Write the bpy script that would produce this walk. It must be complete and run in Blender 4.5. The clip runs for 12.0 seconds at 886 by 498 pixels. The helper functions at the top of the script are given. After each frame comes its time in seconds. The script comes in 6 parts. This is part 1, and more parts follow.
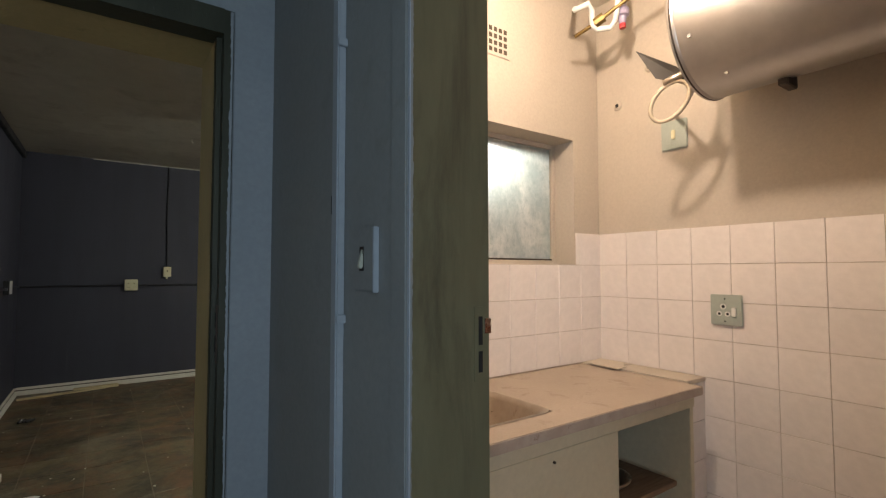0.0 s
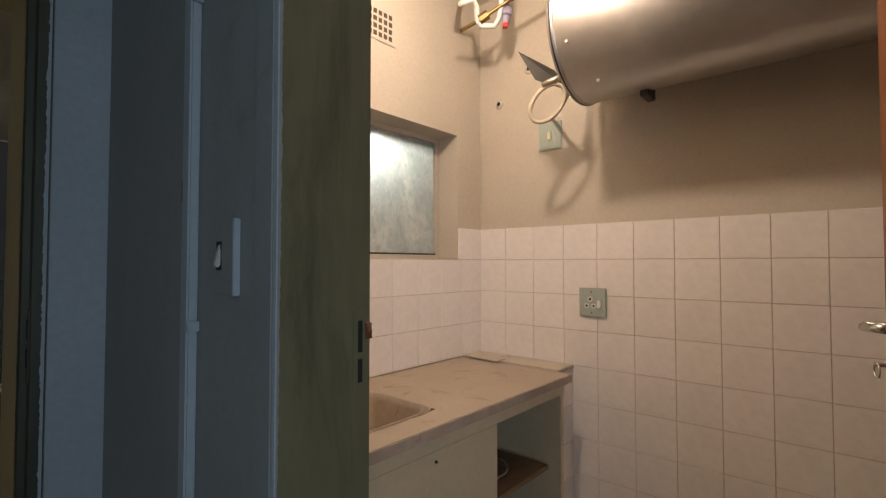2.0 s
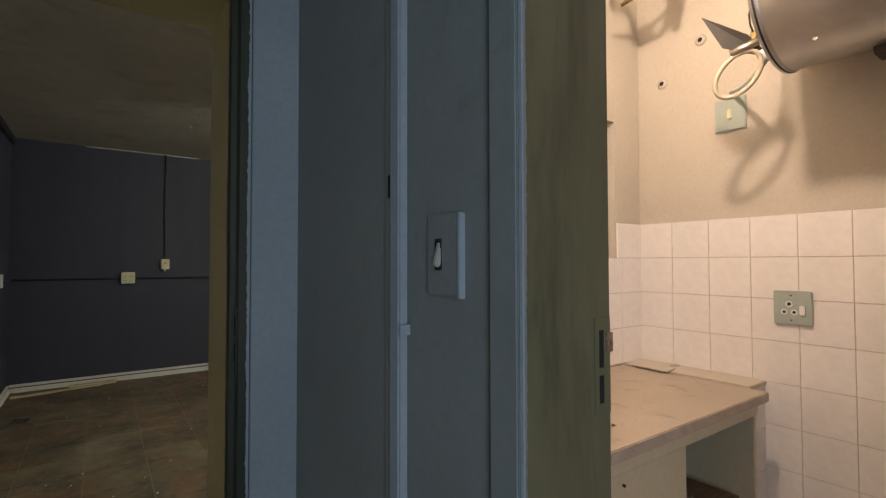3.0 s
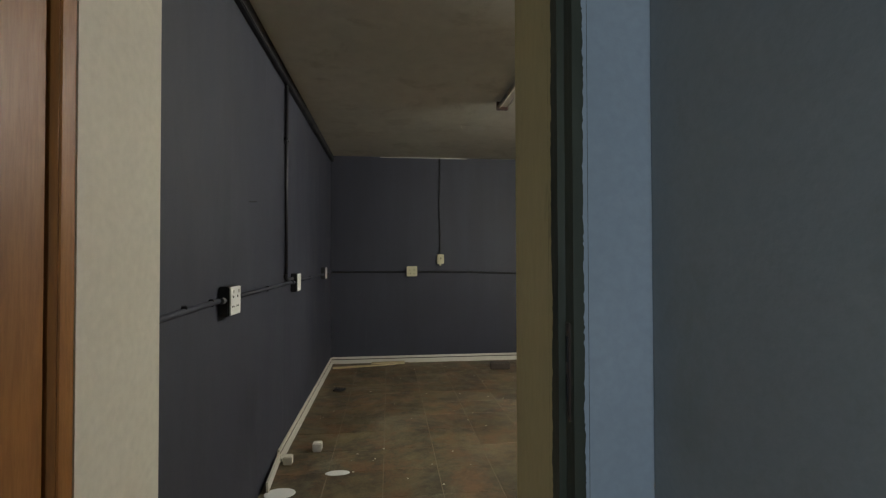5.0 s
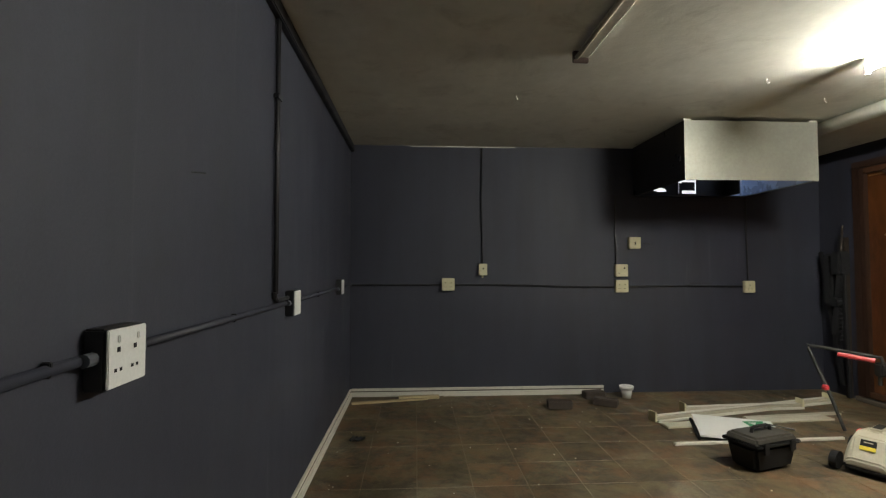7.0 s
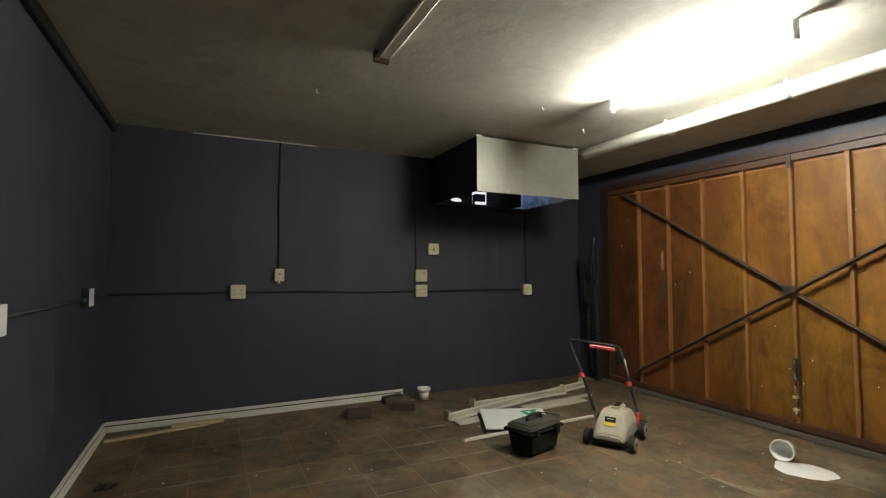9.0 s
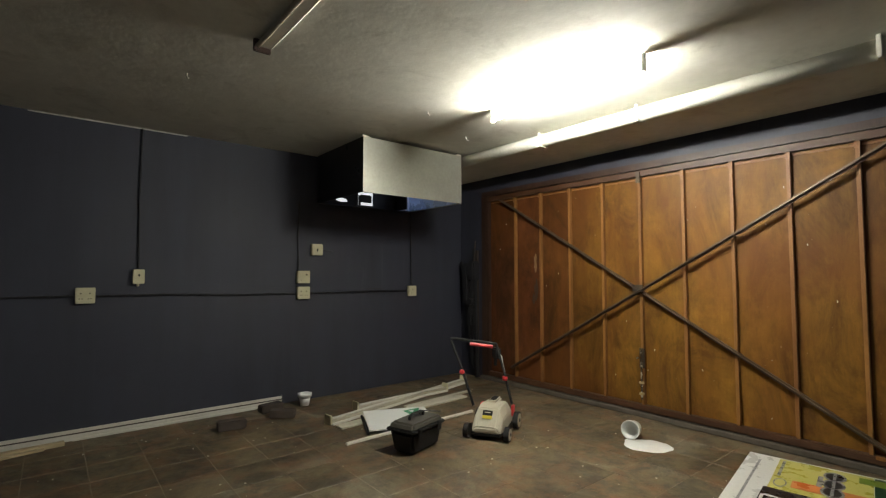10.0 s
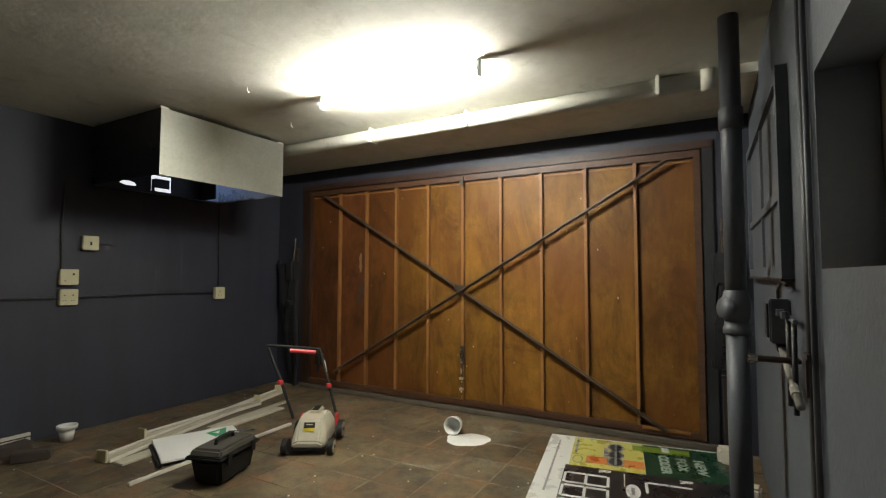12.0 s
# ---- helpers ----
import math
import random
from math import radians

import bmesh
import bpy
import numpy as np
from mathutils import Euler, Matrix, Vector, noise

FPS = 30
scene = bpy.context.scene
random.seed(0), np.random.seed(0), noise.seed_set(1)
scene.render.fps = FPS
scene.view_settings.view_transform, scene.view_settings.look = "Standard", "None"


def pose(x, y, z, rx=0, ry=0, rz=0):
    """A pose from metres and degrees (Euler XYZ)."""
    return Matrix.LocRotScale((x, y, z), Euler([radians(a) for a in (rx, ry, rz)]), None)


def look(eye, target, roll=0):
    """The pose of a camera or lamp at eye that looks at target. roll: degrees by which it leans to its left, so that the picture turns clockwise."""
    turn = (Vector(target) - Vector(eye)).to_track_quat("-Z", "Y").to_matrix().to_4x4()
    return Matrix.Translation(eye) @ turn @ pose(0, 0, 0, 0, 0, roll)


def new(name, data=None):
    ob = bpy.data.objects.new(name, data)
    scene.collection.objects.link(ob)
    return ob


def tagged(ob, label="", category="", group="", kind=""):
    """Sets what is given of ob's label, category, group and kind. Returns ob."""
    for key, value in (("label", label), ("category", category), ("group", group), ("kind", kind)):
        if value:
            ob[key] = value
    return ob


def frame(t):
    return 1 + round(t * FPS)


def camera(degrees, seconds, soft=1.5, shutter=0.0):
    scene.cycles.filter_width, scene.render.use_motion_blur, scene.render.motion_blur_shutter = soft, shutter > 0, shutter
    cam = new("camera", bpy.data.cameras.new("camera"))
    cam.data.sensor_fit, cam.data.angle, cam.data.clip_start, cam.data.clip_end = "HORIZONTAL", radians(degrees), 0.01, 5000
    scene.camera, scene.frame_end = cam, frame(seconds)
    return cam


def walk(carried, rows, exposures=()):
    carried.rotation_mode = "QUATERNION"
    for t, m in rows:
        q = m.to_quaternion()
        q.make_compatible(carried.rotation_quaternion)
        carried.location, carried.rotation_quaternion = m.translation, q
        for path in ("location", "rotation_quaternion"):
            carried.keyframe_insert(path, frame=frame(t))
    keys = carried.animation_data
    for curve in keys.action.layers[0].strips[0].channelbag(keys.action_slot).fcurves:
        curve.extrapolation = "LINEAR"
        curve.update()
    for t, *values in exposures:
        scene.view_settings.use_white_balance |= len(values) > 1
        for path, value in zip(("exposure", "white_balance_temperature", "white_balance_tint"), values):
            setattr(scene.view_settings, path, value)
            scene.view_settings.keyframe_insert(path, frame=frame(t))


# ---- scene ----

# ---------------------------------------------------------------- camera
cam = camera(85.6, 12.0, soft=1.25)
# seconds, eye, yaw, pitch, lean
PATH = [
    (0.0, (0.145, 0.049, 1.288), -35.21, 2.62, -0.03),
    (0.5, (0.193, 0.039, 1.292), -42.04, 2.19, -0.14),
    (1.0, (0.206, 0.013, 1.290), -47.47, 1.97, -0.18),
    (1.5, (0.219, 0.017, 1.295), -49.73, 1.79, -0.19),
    (2.0, (0.192, 0.100, 1.298), -49.15, 1.72, 0.00),
    (2.5, (0.181, 0.240, 1.305), -45.38, 1.70, -0.05),
    (3.0, (0.139, 0.283, 1.299), -35.64, 1.55, -0.10),
    (3.5, (0.128, 0.345, 1.299), -23.25, 1.55, -0.07),
    (3.7, (0.125, 0.365, 1.299), -19.24, 1.52, -0.10),
    (5.3, (0.098, 0.845, 1.303), -5.50, 0.99, -0.09),
    (5.5, (0.092, 0.967, 1.303), -4.98, 1.04, -0.04),
    (6.0, (0.102, 1.317, 1.305), -3.45, 1.45, -0.15),
    (6.5, (0.072, 1.582, 1.307), -2.42, 1.90, -0.15),
    (6.7, (0.062, 1.673, 1.308), -2.60, 2.04, -0.10),
    (8.5, (0.168, 1.947, 1.302), -16.51, 2.74, -0.14),
    (9.0, (0.180, 1.922, 1.309), -25.76, 2.72, -0.04),
    (9.5, (0.191, 1.925, 1.300), -32.92, 2.93, -0.01),
    (10.0, (0.180, 1.902, 1.300), -39.29, 2.98, -0.01),
    (10.5, (0.210, 1.875, 1.298), -44.92, 3.08, -0.02),
    (11.0, (0.221, 1.887, 1.304), -50.74, 3.05, -0.04),
    (11.5, (0.237, 1.951, 1.300), -55.31, 2.87, 0.10),
    (12.0, (0.262, 2.100, 1.296), -61.06, 3.06, 0.13),
]


def aim(eye, yaw, pitch, lean):
    a, b = radians(yaw), radians(pitch)
    way = Vector((-math.sin(a) * math.cos(b), math.cos(a) * math.cos(b), math.sin(b)))
    return look(eye, Vector(eye) + way, lean)


walk(cam, [(t, aim(eye, yaw, pitch, lean)) for t, eye, yaw, pitch, lean in PATH],
     [(0.0, 0.0), (0.5, -0.2), (1.5, -0.45), (2.5, -0.2), (3.5, 0.28), (5.3, 0.45), (6.0, 0.42), (6.7, 0.42), (8.5, 0.28), (9.5, 0.15), (12.0, 0.2)])

# ---------------------------------------------------------------- light
world = bpy.data.worlds.new("world")
scene.world = world
world.use_nodes = True
sky = world.node_tree.nodes.new("ShaderNodeTexSky")
sky.sky_type, sky.sun_disc, sky.sun_elevation, sky.sun_rotation = "NISHITA", False, radians(40), radians(150)
world.node_tree.links.new(sky.outputs[0], world.node_tree.nodes["Background"].inputs[0])
world.node_tree.nodes["Background"].inputs[1].default_value = 0.1


def lamp(name, kind, m, energy, color, **more):
    data = bpy.data.lights.new(name, kind)
    data.energy, data.color = energy, color
    for key, value in more.items():
        if key == "size":
            data.size = value
        elif key == "size_y":
            data.shape, data.size_y = "RECTANGLE", value
        elif key == "radius":
            data.shadow_soft_size = value
    ob = new(name, data)
    ob.matrix_world = m
    return ob


# the burning fluorescent tube in the garage, the bare bulb in the kitchen, daylight at the end of the passage
TUBE_GLOW, BULB_POWER, DAY_POWER = 450, 36, 19
lamp("bulb_light", "POINT", pose(1.20, 0.84, 2.36), BULB_POWER, (1.0, 0.81, 0.66), radius=0.035)
lamp("daylight", "AREA", look((-0.45, -0.85, 1.35), (0.3, 0.6, 1.3)), DAY_POWER, (0.78, 0.90, 1.0), size=0.70, size_y=1.3)

# ---------------------------------------------------------------- materials


def material(name):
    m = bpy.data.materials.new(name)
    m.use_nodes = True
    return m, m.node_tree.nodes, m.node_tree.links, m.node_tree.nodes["Principled BSDF"]


def noise_node(n, l, scale, detail=5.0, rough=0.6, stretch=(1, 1, 1), source="pos"):
    g = n.new("ShaderNodeNewGeometry") if source == "pos" else n.new("ShaderNodeTexCoord")
    mp = n.new("ShaderNodeMapping")
    mp.inputs["Scale"].default_value = stretch
    l.new(g.outputs["Position"] if source == "pos" else g.outputs["Object"], mp.inputs[0])
    t = n.new("ShaderNodeTexNoise")
    t.inputs["Scale"].default_value, t.inputs["Detail"].default_value, t.inputs["Roughness"].default_value = scale, detail, rough
    l.new(mp.outputs[0], t.inputs["Vector"])
    return t


def ramp(n, l, source, a, b, lo=0.0, hi=1.0):
    r = n.new("ShaderNodeMapRange")
    r.inputs["From Min"].default_value, r.inputs["From Max"].default_value = a, b
    r.inputs["To Min"].default_value, r.inputs["To Max"].default_value = lo, hi
    l.new(source, r.inputs["Value"])
    return r.outputs[0]


def mix(n, l, fac, a, b, mode="MIX"):
    x = n.new("ShaderNodeMix")
    x.data_type, x.blend_type = "RGBA", mode
    for socket, value in ((x.inputs["Factor"], fac), (x.inputs["A"], a), (x.inputs["B"], b)):
        if isinstance(value, bpy.types.NodeSocket):
            l.new(value, socket)
        elif isinstance(value, (int, float)):
            socket.default_value = value
        else:
            socket.default_value = (*value, 1)
    return x.outputs["Result"]


def bump(n, l, bsdf, height, strength, distance):
    b = n.new("ShaderNodeBump")
    b.inputs["Strength"].default_value, b.inputs["Distance"].default_value = strength, distance
    l.new(height, b.inputs["Height"])
    l.new(b.outputs[0], bsdf.inputs["Normal"])


def surface(name, base, second, rough=0.6, metal=0.0, scale=3.0, fine=60.0, relief=0.15, depth=0.004, stretch=(1, 1, 1),
            amount=(0.35, 0.7), stain=None, stain_at=(0.6, 0.72), spec=0.5, source="pos", vary=0.0):
    """Paint, plaster, plastic or metal: two colours in patches, grain, optional stains."""
    m, n, l, p = material(name)
    big = noise_node(n, l, scale, 6, 0.62, stretch, source)
    small = noise_node(n, l, fine, 4, 0.6, stretch, source)
    col = mix(n, l, ramp(n, l, big.outputs[0], *amount), base, second)
    col = mix(n, l, ramp(n, l, small.outputs[0], 0.3, 0.75, 0.0, 0.35), col, [c * 0.72 for c in base])
    if stain:
        st = noise_node(n, l, scale * 1.7, 8, 0.7, stretch, source)
        st.inputs["Distortion"].default_value = 0.6
        col = mix(n, l, ramp(n, l, st.outputs[0], *stain_at), col, stain)
    if vary:
        info = n.new("ShaderNodeObjectInfo")
        hsv = n.new("ShaderNodeHueSaturation")
        l.new(ramp(n, l, info.outputs["Random"], 0, 1, 1 - vary, 1 + vary), hsv.inputs["Value"])
        l.new(col, hsv.inputs["Color"])
        col = hsv.outputs[0]
    l.new(col, p.inputs["Base Color"])
    l.new(ramp(n, l, big.outputs[0], 0.3, 0.7, max(rough - 0.1, 0.03), min(rough + 0.1, 1)), p.inputs["Roughness"])
    p.inputs["Metallic"].default_value = metal
    p.inputs["Specular IOR Level"].default_value = spec
    if relief:
        h = mix(n, l, 0.35, small.outputs[0], big.outputs[0])
        bump(n, l, p, h, relief, depth)
    return m


def wood(name, base, dark, rough=0.4, along="z", scale=6.0, vary=0.0, source="pos", stain=None, soil=False):
    m, n, l, p = material(name)
    st = {"x": (0.10, 1, 1), "y": (1, 0.10, 1), "z": (1, 1, 0.10)}[along]
    big = noise_node(n, l, scale, 6, 0.65, st, source)
    grain = noise_node(n, l, scale * 14, 5, 0.7, st, source)
    patch = noise_node(n, l, 1.6, 4, 0.6, (1, 1, 0.7), source)
    col = mix(n, l, ramp(n, l, big.outputs[0], 0.32, 0.68), base, dark)
    col = mix(n, l, ramp(n, l, grain.outputs[0], 0.42, 0.75, 0.0, 0.22 if soil else 0.55), col, [c * 0.6 for c in dark])
    col = mix(n, l, ramp(n, l, patch.outputs[0], 0.45, 0.75, 0.0, 0.45), col, [c * 0.55 for c in dark])
    if stain:
        sp = noise_node(n, l, 9, 8, 0.75, (1, 1, 0.35), source)
        col = mix(n, l, ramp(n, l, sp.outputs[0], 0.68, 0.74, 0.0, 0.8), col, stain)
    if soil:
        blot = noise_node(n, l, 2.3, 9, 0.72, (1, 1, 0.45), source)
        blot.inputs["Distortion"].default_value = 1.2
        col = mix(n, l, ramp(n, l, blot.outputs[0], 0.43, 0.62, 0.0, 0.85), col, [c * 0.5 for c in dark])
        amber = noise_node(n, l, 3.1, 8, 0.7, (1, 1, 0.6), source)
        col = mix(n, l, ramp(n, l, amber.outputs[0], 0.50, 0.72, 0.0, 0.4), col, [min(c * 1.55, 0.4) for c in base[:2]] + [base[2] * 1.9])
        ruddy = noise_node(n, l, 1.1, 7, 0.68, (1, 1, 0.8), source)
        col = mix(n, l, ramp(n, l, ruddy.outputs[0], 0.46, 0.62, 0.0, 0.6), col, (0.125, 0.042, 0.009))
        fleck = noise_node(n, l, 55, 2, 0.5, (1, 1, 0.5), source)
        col = mix(n, l, ramp(n, l, fleck.outputs[0], 0.765, 0.79, 0.0, 0.5), col, (0.45, 0.36, 0.24))
    if vary:
        info = n.new("ShaderNodeObjectInfo")
        hsv = n.new("ShaderNodeHueSaturation")
        l.new(ramp(n, l, info.outputs["Random"], 0, 1, 1 - vary, 1 + vary), hsv.inputs["Value"])
        l.new(col, hsv.inputs["Color"])
        col = hsv.outputs[0]
    if soil:
        p.inputs["Specular IOR Level"].default_value = 0.22
    l.new(col, p.inputs["Base Color"])
    l.new(ramp(n, l, grain.outputs[0], 0.3, 0.7, rough - 0.08, rough + 0.12), p.inputs["Roughness"])
    bump(n, l, p, grain.outputs[0], 0.15, 0.002)
    return m


def glow(name, color, strength):
    m, n, l, p = material(name)
    p.inputs["Base Color"].default_value = (*color, 1)
    p.inputs["Emission Color"].default_value = (*color, 1)
    p.inputs["Emission Strength"].default_value = strength
    return m


def navy_material():
    """Dark navy wall paint: patchy roller marks, pale runs down the wall and chips."""
    m, n, l, p = material("navy_wall_paint")
    big = noise_node(n, l, 1.4, 6, 0.62, (1, 1, 0.35))
    roller = noise_node(n, l, 5.0, 5, 0.6, (1, 1, 0.12))
    fine = noise_node(n, l, 130, 4, 0.6)
    lumps = noise_node(n, l, 22, 5, 0.65)
    col = mix(n, l, ramp(n, l, big.outputs[0], 0.35, 0.7), (0.026, 0.0275, 0.042), (0.0385, 0.041, 0.058))
    col = mix(n, l, ramp(n, l, roller.outputs[0], 0.40, 0.66, 0.0, 0.55), col, (0.021, 0.0225, 0.031))
    dirt = noise_node(n, l, 2.4, 9, 0.75)
    col = mix(n, l, ramp(n, l, dirt.outputs[0], 0.58, 0.74, 0.0, 0.6), col, (0.022, 0.022, 0.025))
    runs = noise_node(n, l, 11, 4, 0.6, (1, 1, 0.045))
    where = noise_node(n, l, 0.9, 3, 0.5)
    k = n.new("ShaderNodeMath")
    k.operation = "MULTIPLY"
    l.new(ramp(n, l, runs.outputs[0], 0.64, 0.74, 0.0, 0.5), k.inputs[0])
    l.new(ramp(n, l, where.outputs[0], 0.46, 0.58), k.inputs[1])
    col = mix(n, l, k.outputs[0], col, (0.072, 0.076, 0.088))
    chips = noise_node(n, l, 34, 3, 0.55)
    col = mix(n, l, ramp(n, l, chips.outputs[0], 0.765, 0.785, 0.0, 0.7), col, (0.012, 0.012, 0.016))
    col = mix(n, l, ramp(n, l, fine.outputs[0], 0.3, 0.75, 0.0, 0.35), col, (0.019, 0.020, 0.032))
    l.new(col, p.inputs["Base Color"])
    l.new(ramp(n, l, big.outputs[0], 0.3, 0.7, 0.52, 0.72), p.inputs["Roughness"])
    bump(n, l, p, mix(n, l, 0.6, fine.outputs[0], lumps.outputs[0]), 0.4, 0.004)
    return m


M_NAVY = navy_material()
M_GREYBLUE = surface("grey_blue_wall_paint", (0.078, 0.089, 0.104), (0.098, 0.110, 0.127), 0.6, scale=2, fine=45, relief=0.5, depth=0.006, stain=(0.062, 0.066, 0.072), stain_at=(0.62, 0.8))
M_PASSAGE = surface("passage_blue_paint", (0.185, 0.21, 0.22), (0.215, 0.245, 0.255), 0.6, scale=2.5, fine=80, relief=0.2, stain=(0.15, 0.165, 0.16), stain_at=(0.56, 0.8))
M_STRIP = surface("pale_blue_paint", (0.265, 0.318, 0.37), (0.30, 0.355, 0.41), 0.55, scale=4, fine=70, relief=0.25)
M_CREAM = surface("cream_plaster", (0.60, 0.56, 0.46), (0.66, 0.62, 0.52), 0.75, scale=2, fine=50, relief=0.2)
M_KITCHEN = surface("kitchen_cream_paint", (0.50, 0.435, 0.355), (0.55, 0.48, 0.40), 0.7, scale=1.5, fine=90, relief=0.12, stain=(0.45, 0.39, 0.315), stain_at=(0.58, 0.8))
M_CEILING = surface("ceiling_paint", (0.58, 0.565, 0.48), (0.68, 0.665, 0.58), 0.85, scale=1.5, fine=9, relief=0.45, depth=0.012, stain=(0.42, 0.40, 0.33), stain_at=(0.55, 0.74))
M_OLIVE = surface("olive_frame_paint", (0.102, 0.102, 0.060), (0.135, 0.134, 0.080), 0.5, scale=5, fine=60, relief=0.2, stretch=(1, 1, 0.18), stain=(0.060, 0.060, 0.038), stain_at=(0.50, 0.68))
# khaki frame paint, made lighter for the warm bounce from the garage
M_KHAKI_LIT = surface("lit_khaki_frame_paint", (0.44, 0.375, 0.19), (0.50, 0.43, 0.225), 0.55, scale=4, fine=60, relief=0.2, stretch=(1, 1, 0.3), stain=(0.20, 0.17, 0.08))
M_DARKGREEN = surface("dark_green_paint", (0.030, 0.036, 0.025), (0.05, 0.06, 0.04), 0.5, scale=9, fine=60, relief=0.4, stretch=(1, 1, 0.3), stain=(0.16, 0.19, 0.19), stain_at=(0.66, 0.72))
M_BLACK = surface("black_paint", (0.012, 0.012, 0.013), (0.02, 0.02, 0.022), 0.5, scale=8, relief=0.1)
M_STEEL_DARK = surface("dark_steel", (0.055, 0.042, 0.034), (0.080, 0.060, 0.046), 0.42, 0.5, scale=10, stain=(0.10, 0.06, 0.035), stain_at=(0.66, 0.75))
M_BRACE = surface("brown_angle_iron", (0.105, 0.070, 0.048), (0.145, 0.100, 0.070), 0.38, 0.6, scale=10, fine=50, relief=0.1, stain=(0.06, 0.035, 0.022), stain_at=(0.60, 0.72))
M_GROUT = surface("floor_grout", (0.235, 0.195, 0.138), (0.15, 0.118, 0.08), 0.9, scale=4, fine=80)
M_WHITE_TILE = surface("white_glazed_tile", (0.80, 0.735, 0.70), (0.83, 0.77, 0.735), 0.2, scale=3, fine=30, relief=0.0, vary=0.025, source="obj")
M_TILE_GROUT = surface("wall_tile_grout", (0.46, 0.36, 0.28), (0.56, 0.47, 0.38), 0.9, scale=6, fine=90)
M_WHITE_PAINT = surface("white_skirting_paint", (0.62, 0.59, 0.50), (0.68, 0.66, 0.58), 0.5, scale=6, fine=60, relief=0.15, stain=(0.36, 0.32, 0.25), stain_at=(0.63, 0.72))
M_PLASTIC = surface("cream_plastic", (0.60, 0.56, 0.35), (0.66, 0.62, 0.41), 0.4, scale=20, fine=120, relief=0.03, source="obj")
M_WHITE_PLASTIC = surface("white_plastic", (0.74, 0.74, 0.70), (0.78, 0.78, 0.74), 0.4, scale=20, fine=120, relief=0.03, source="obj")
M_GREY_PLATE = surface("grey_green_plate", (0.36, 0.40, 0.35), (0.40, 0.44, 0.39), 0.45, scale=20, fine=120, relief=0.05)
M_HOLE = surface("socket_hole_black", (0.01, 0.01, 0.01), (0.015, 0.015, 0.015), 0.8, relief=0)
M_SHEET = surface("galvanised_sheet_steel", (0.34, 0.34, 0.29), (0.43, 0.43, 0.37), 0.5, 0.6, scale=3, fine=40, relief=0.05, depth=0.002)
# hood steel with the bluish daylight put into its colour
M_SHEET_LIT = surface("daylit_sheet_steel", (0.48, 0.55, 0.68), (0.60, 0.66, 0.78), 0.3, 0.45, scale=3, fine=40, relief=0.12, depth=0.004)
M_HEATER = surface("water_heater_steel", (0.48, 0.46, 0.44), (0.56, 0.54, 0.52), 0.34, 0.9, scale=2, fine=18, relief=0.05, depth=0.004)
M_CHROME = surface("worn_chrome", (0.55, 0.54, 0.52), (0.65, 0.64, 0.62), 0.25, 1.0, scale=20, relief=0.05)
M_SINK = surface("stained_steel_sink", (0.42, 0.34, 0.26), (0.52, 0.45, 0.37), 0.32, 0.85, scale=6, fine=40, relief=0.06, stain=(0.20, 0.13, 0.08), stain_at=(0.62, 0.75))
M_COUNTER = surface("dusty_grey_worktop", (0.375, 0.302, 0.240), (0.435, 0.358, 0.292), 0.75, scale=5, fine=120, relief=0.15, stain=(0.24, 0.185, 0.14), stain_at=(0.56, 0.70))
M_CUPBOARD = surface("cream_cupboard_paint", (0.58, 0.51, 0.36), (0.63, 0.56, 0.41), 0.5, scale=4, fine=50, relief=0.1, stain=(0.45, 0.37, 0.25), stain_at=(0.66, 0.76))
# cabinet inside, with the shade of the open bay in its brown
M_CUP_SHADED = surface("shaded_cupboard_inside", (0.13, 0.095, 0.062), (0.18, 0.135, 0.09), 0.8, scale=5, stain=(0.15, 0.10, 0.06))
M_BRASS = surface("brass", (0.26, 0.18, 0.075), (0.34, 0.24, 0.10), 0.45, 1.0, scale=20, relief=0.1)
M_RED = surface("red_plastic", (0.55, 0.03, 0.04), (0.62, 0.05, 0.05), 0.4, relief=0.02)
M_PURPLE = surface("lilac_pipe_plastic", (0.30, 0.26, 0.36), (0.34, 0.30, 0.40), 0.4, relief=0.02)
M_PIPE = surface("grey_painted_pipe", (0.078, 0.085, 0.098), (0.102, 0.111, 0.126), 0.5, scale=5, fine=60, relief=0.12, stain=(0.09, 0.09, 0.10))
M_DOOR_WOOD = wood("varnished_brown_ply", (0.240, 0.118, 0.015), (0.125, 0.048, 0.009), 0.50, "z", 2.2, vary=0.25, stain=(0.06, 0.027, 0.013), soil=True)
# redder varnish of the far panels, darkened as well for light falloff
M_DOOR_MID = wood("half_shaded_red_varnished_ply", (0.168, 0.066, 0.012), (0.092, 0.030, 0.008), 0.5, "z", 2.2, vary=0.2, stain=(0.045, 0.02, 0.011), soil=True)
M_DOOR_RED = wood("shaded_red_varnished_ply", (0.120, 0.042, 0.013), (0.070, 0.022, 0.008), 0.5, "z", 2.2, vary=0.2, stain=(0.03, 0.017, 0.012), soil=True)
M_SCUFF = surface("rubbed_pale_varnish", (0.20, 0.115, 0.055), (0.24, 0.15, 0.08), 0.6, scale=30)
M_RIB_WOOD = wood("varnished_brown_batten", (0.30, 0.138, 0.034), (0.17, 0.068, 0.018), 0.5, "z", 8.0)
M_RAIL_WOOD = wood("worn_brown_rail_wood", (0.088, 0.038, 0.015), (0.050, 0.020, 0.009), 0.5, "y", 8.0)
M_FRAME_WOOD = wood("dark_door_frame_wood", (0.050, 0.022, 0.011), (0.028, 0.012, 0.007), 0.5, "z", 8.0)
M_LEAF = wood("red_brown_door_veneer", (0.215, 0.080, 0.034), (0.165, 0.058, 0.024), 0.38, "z", 3.0)
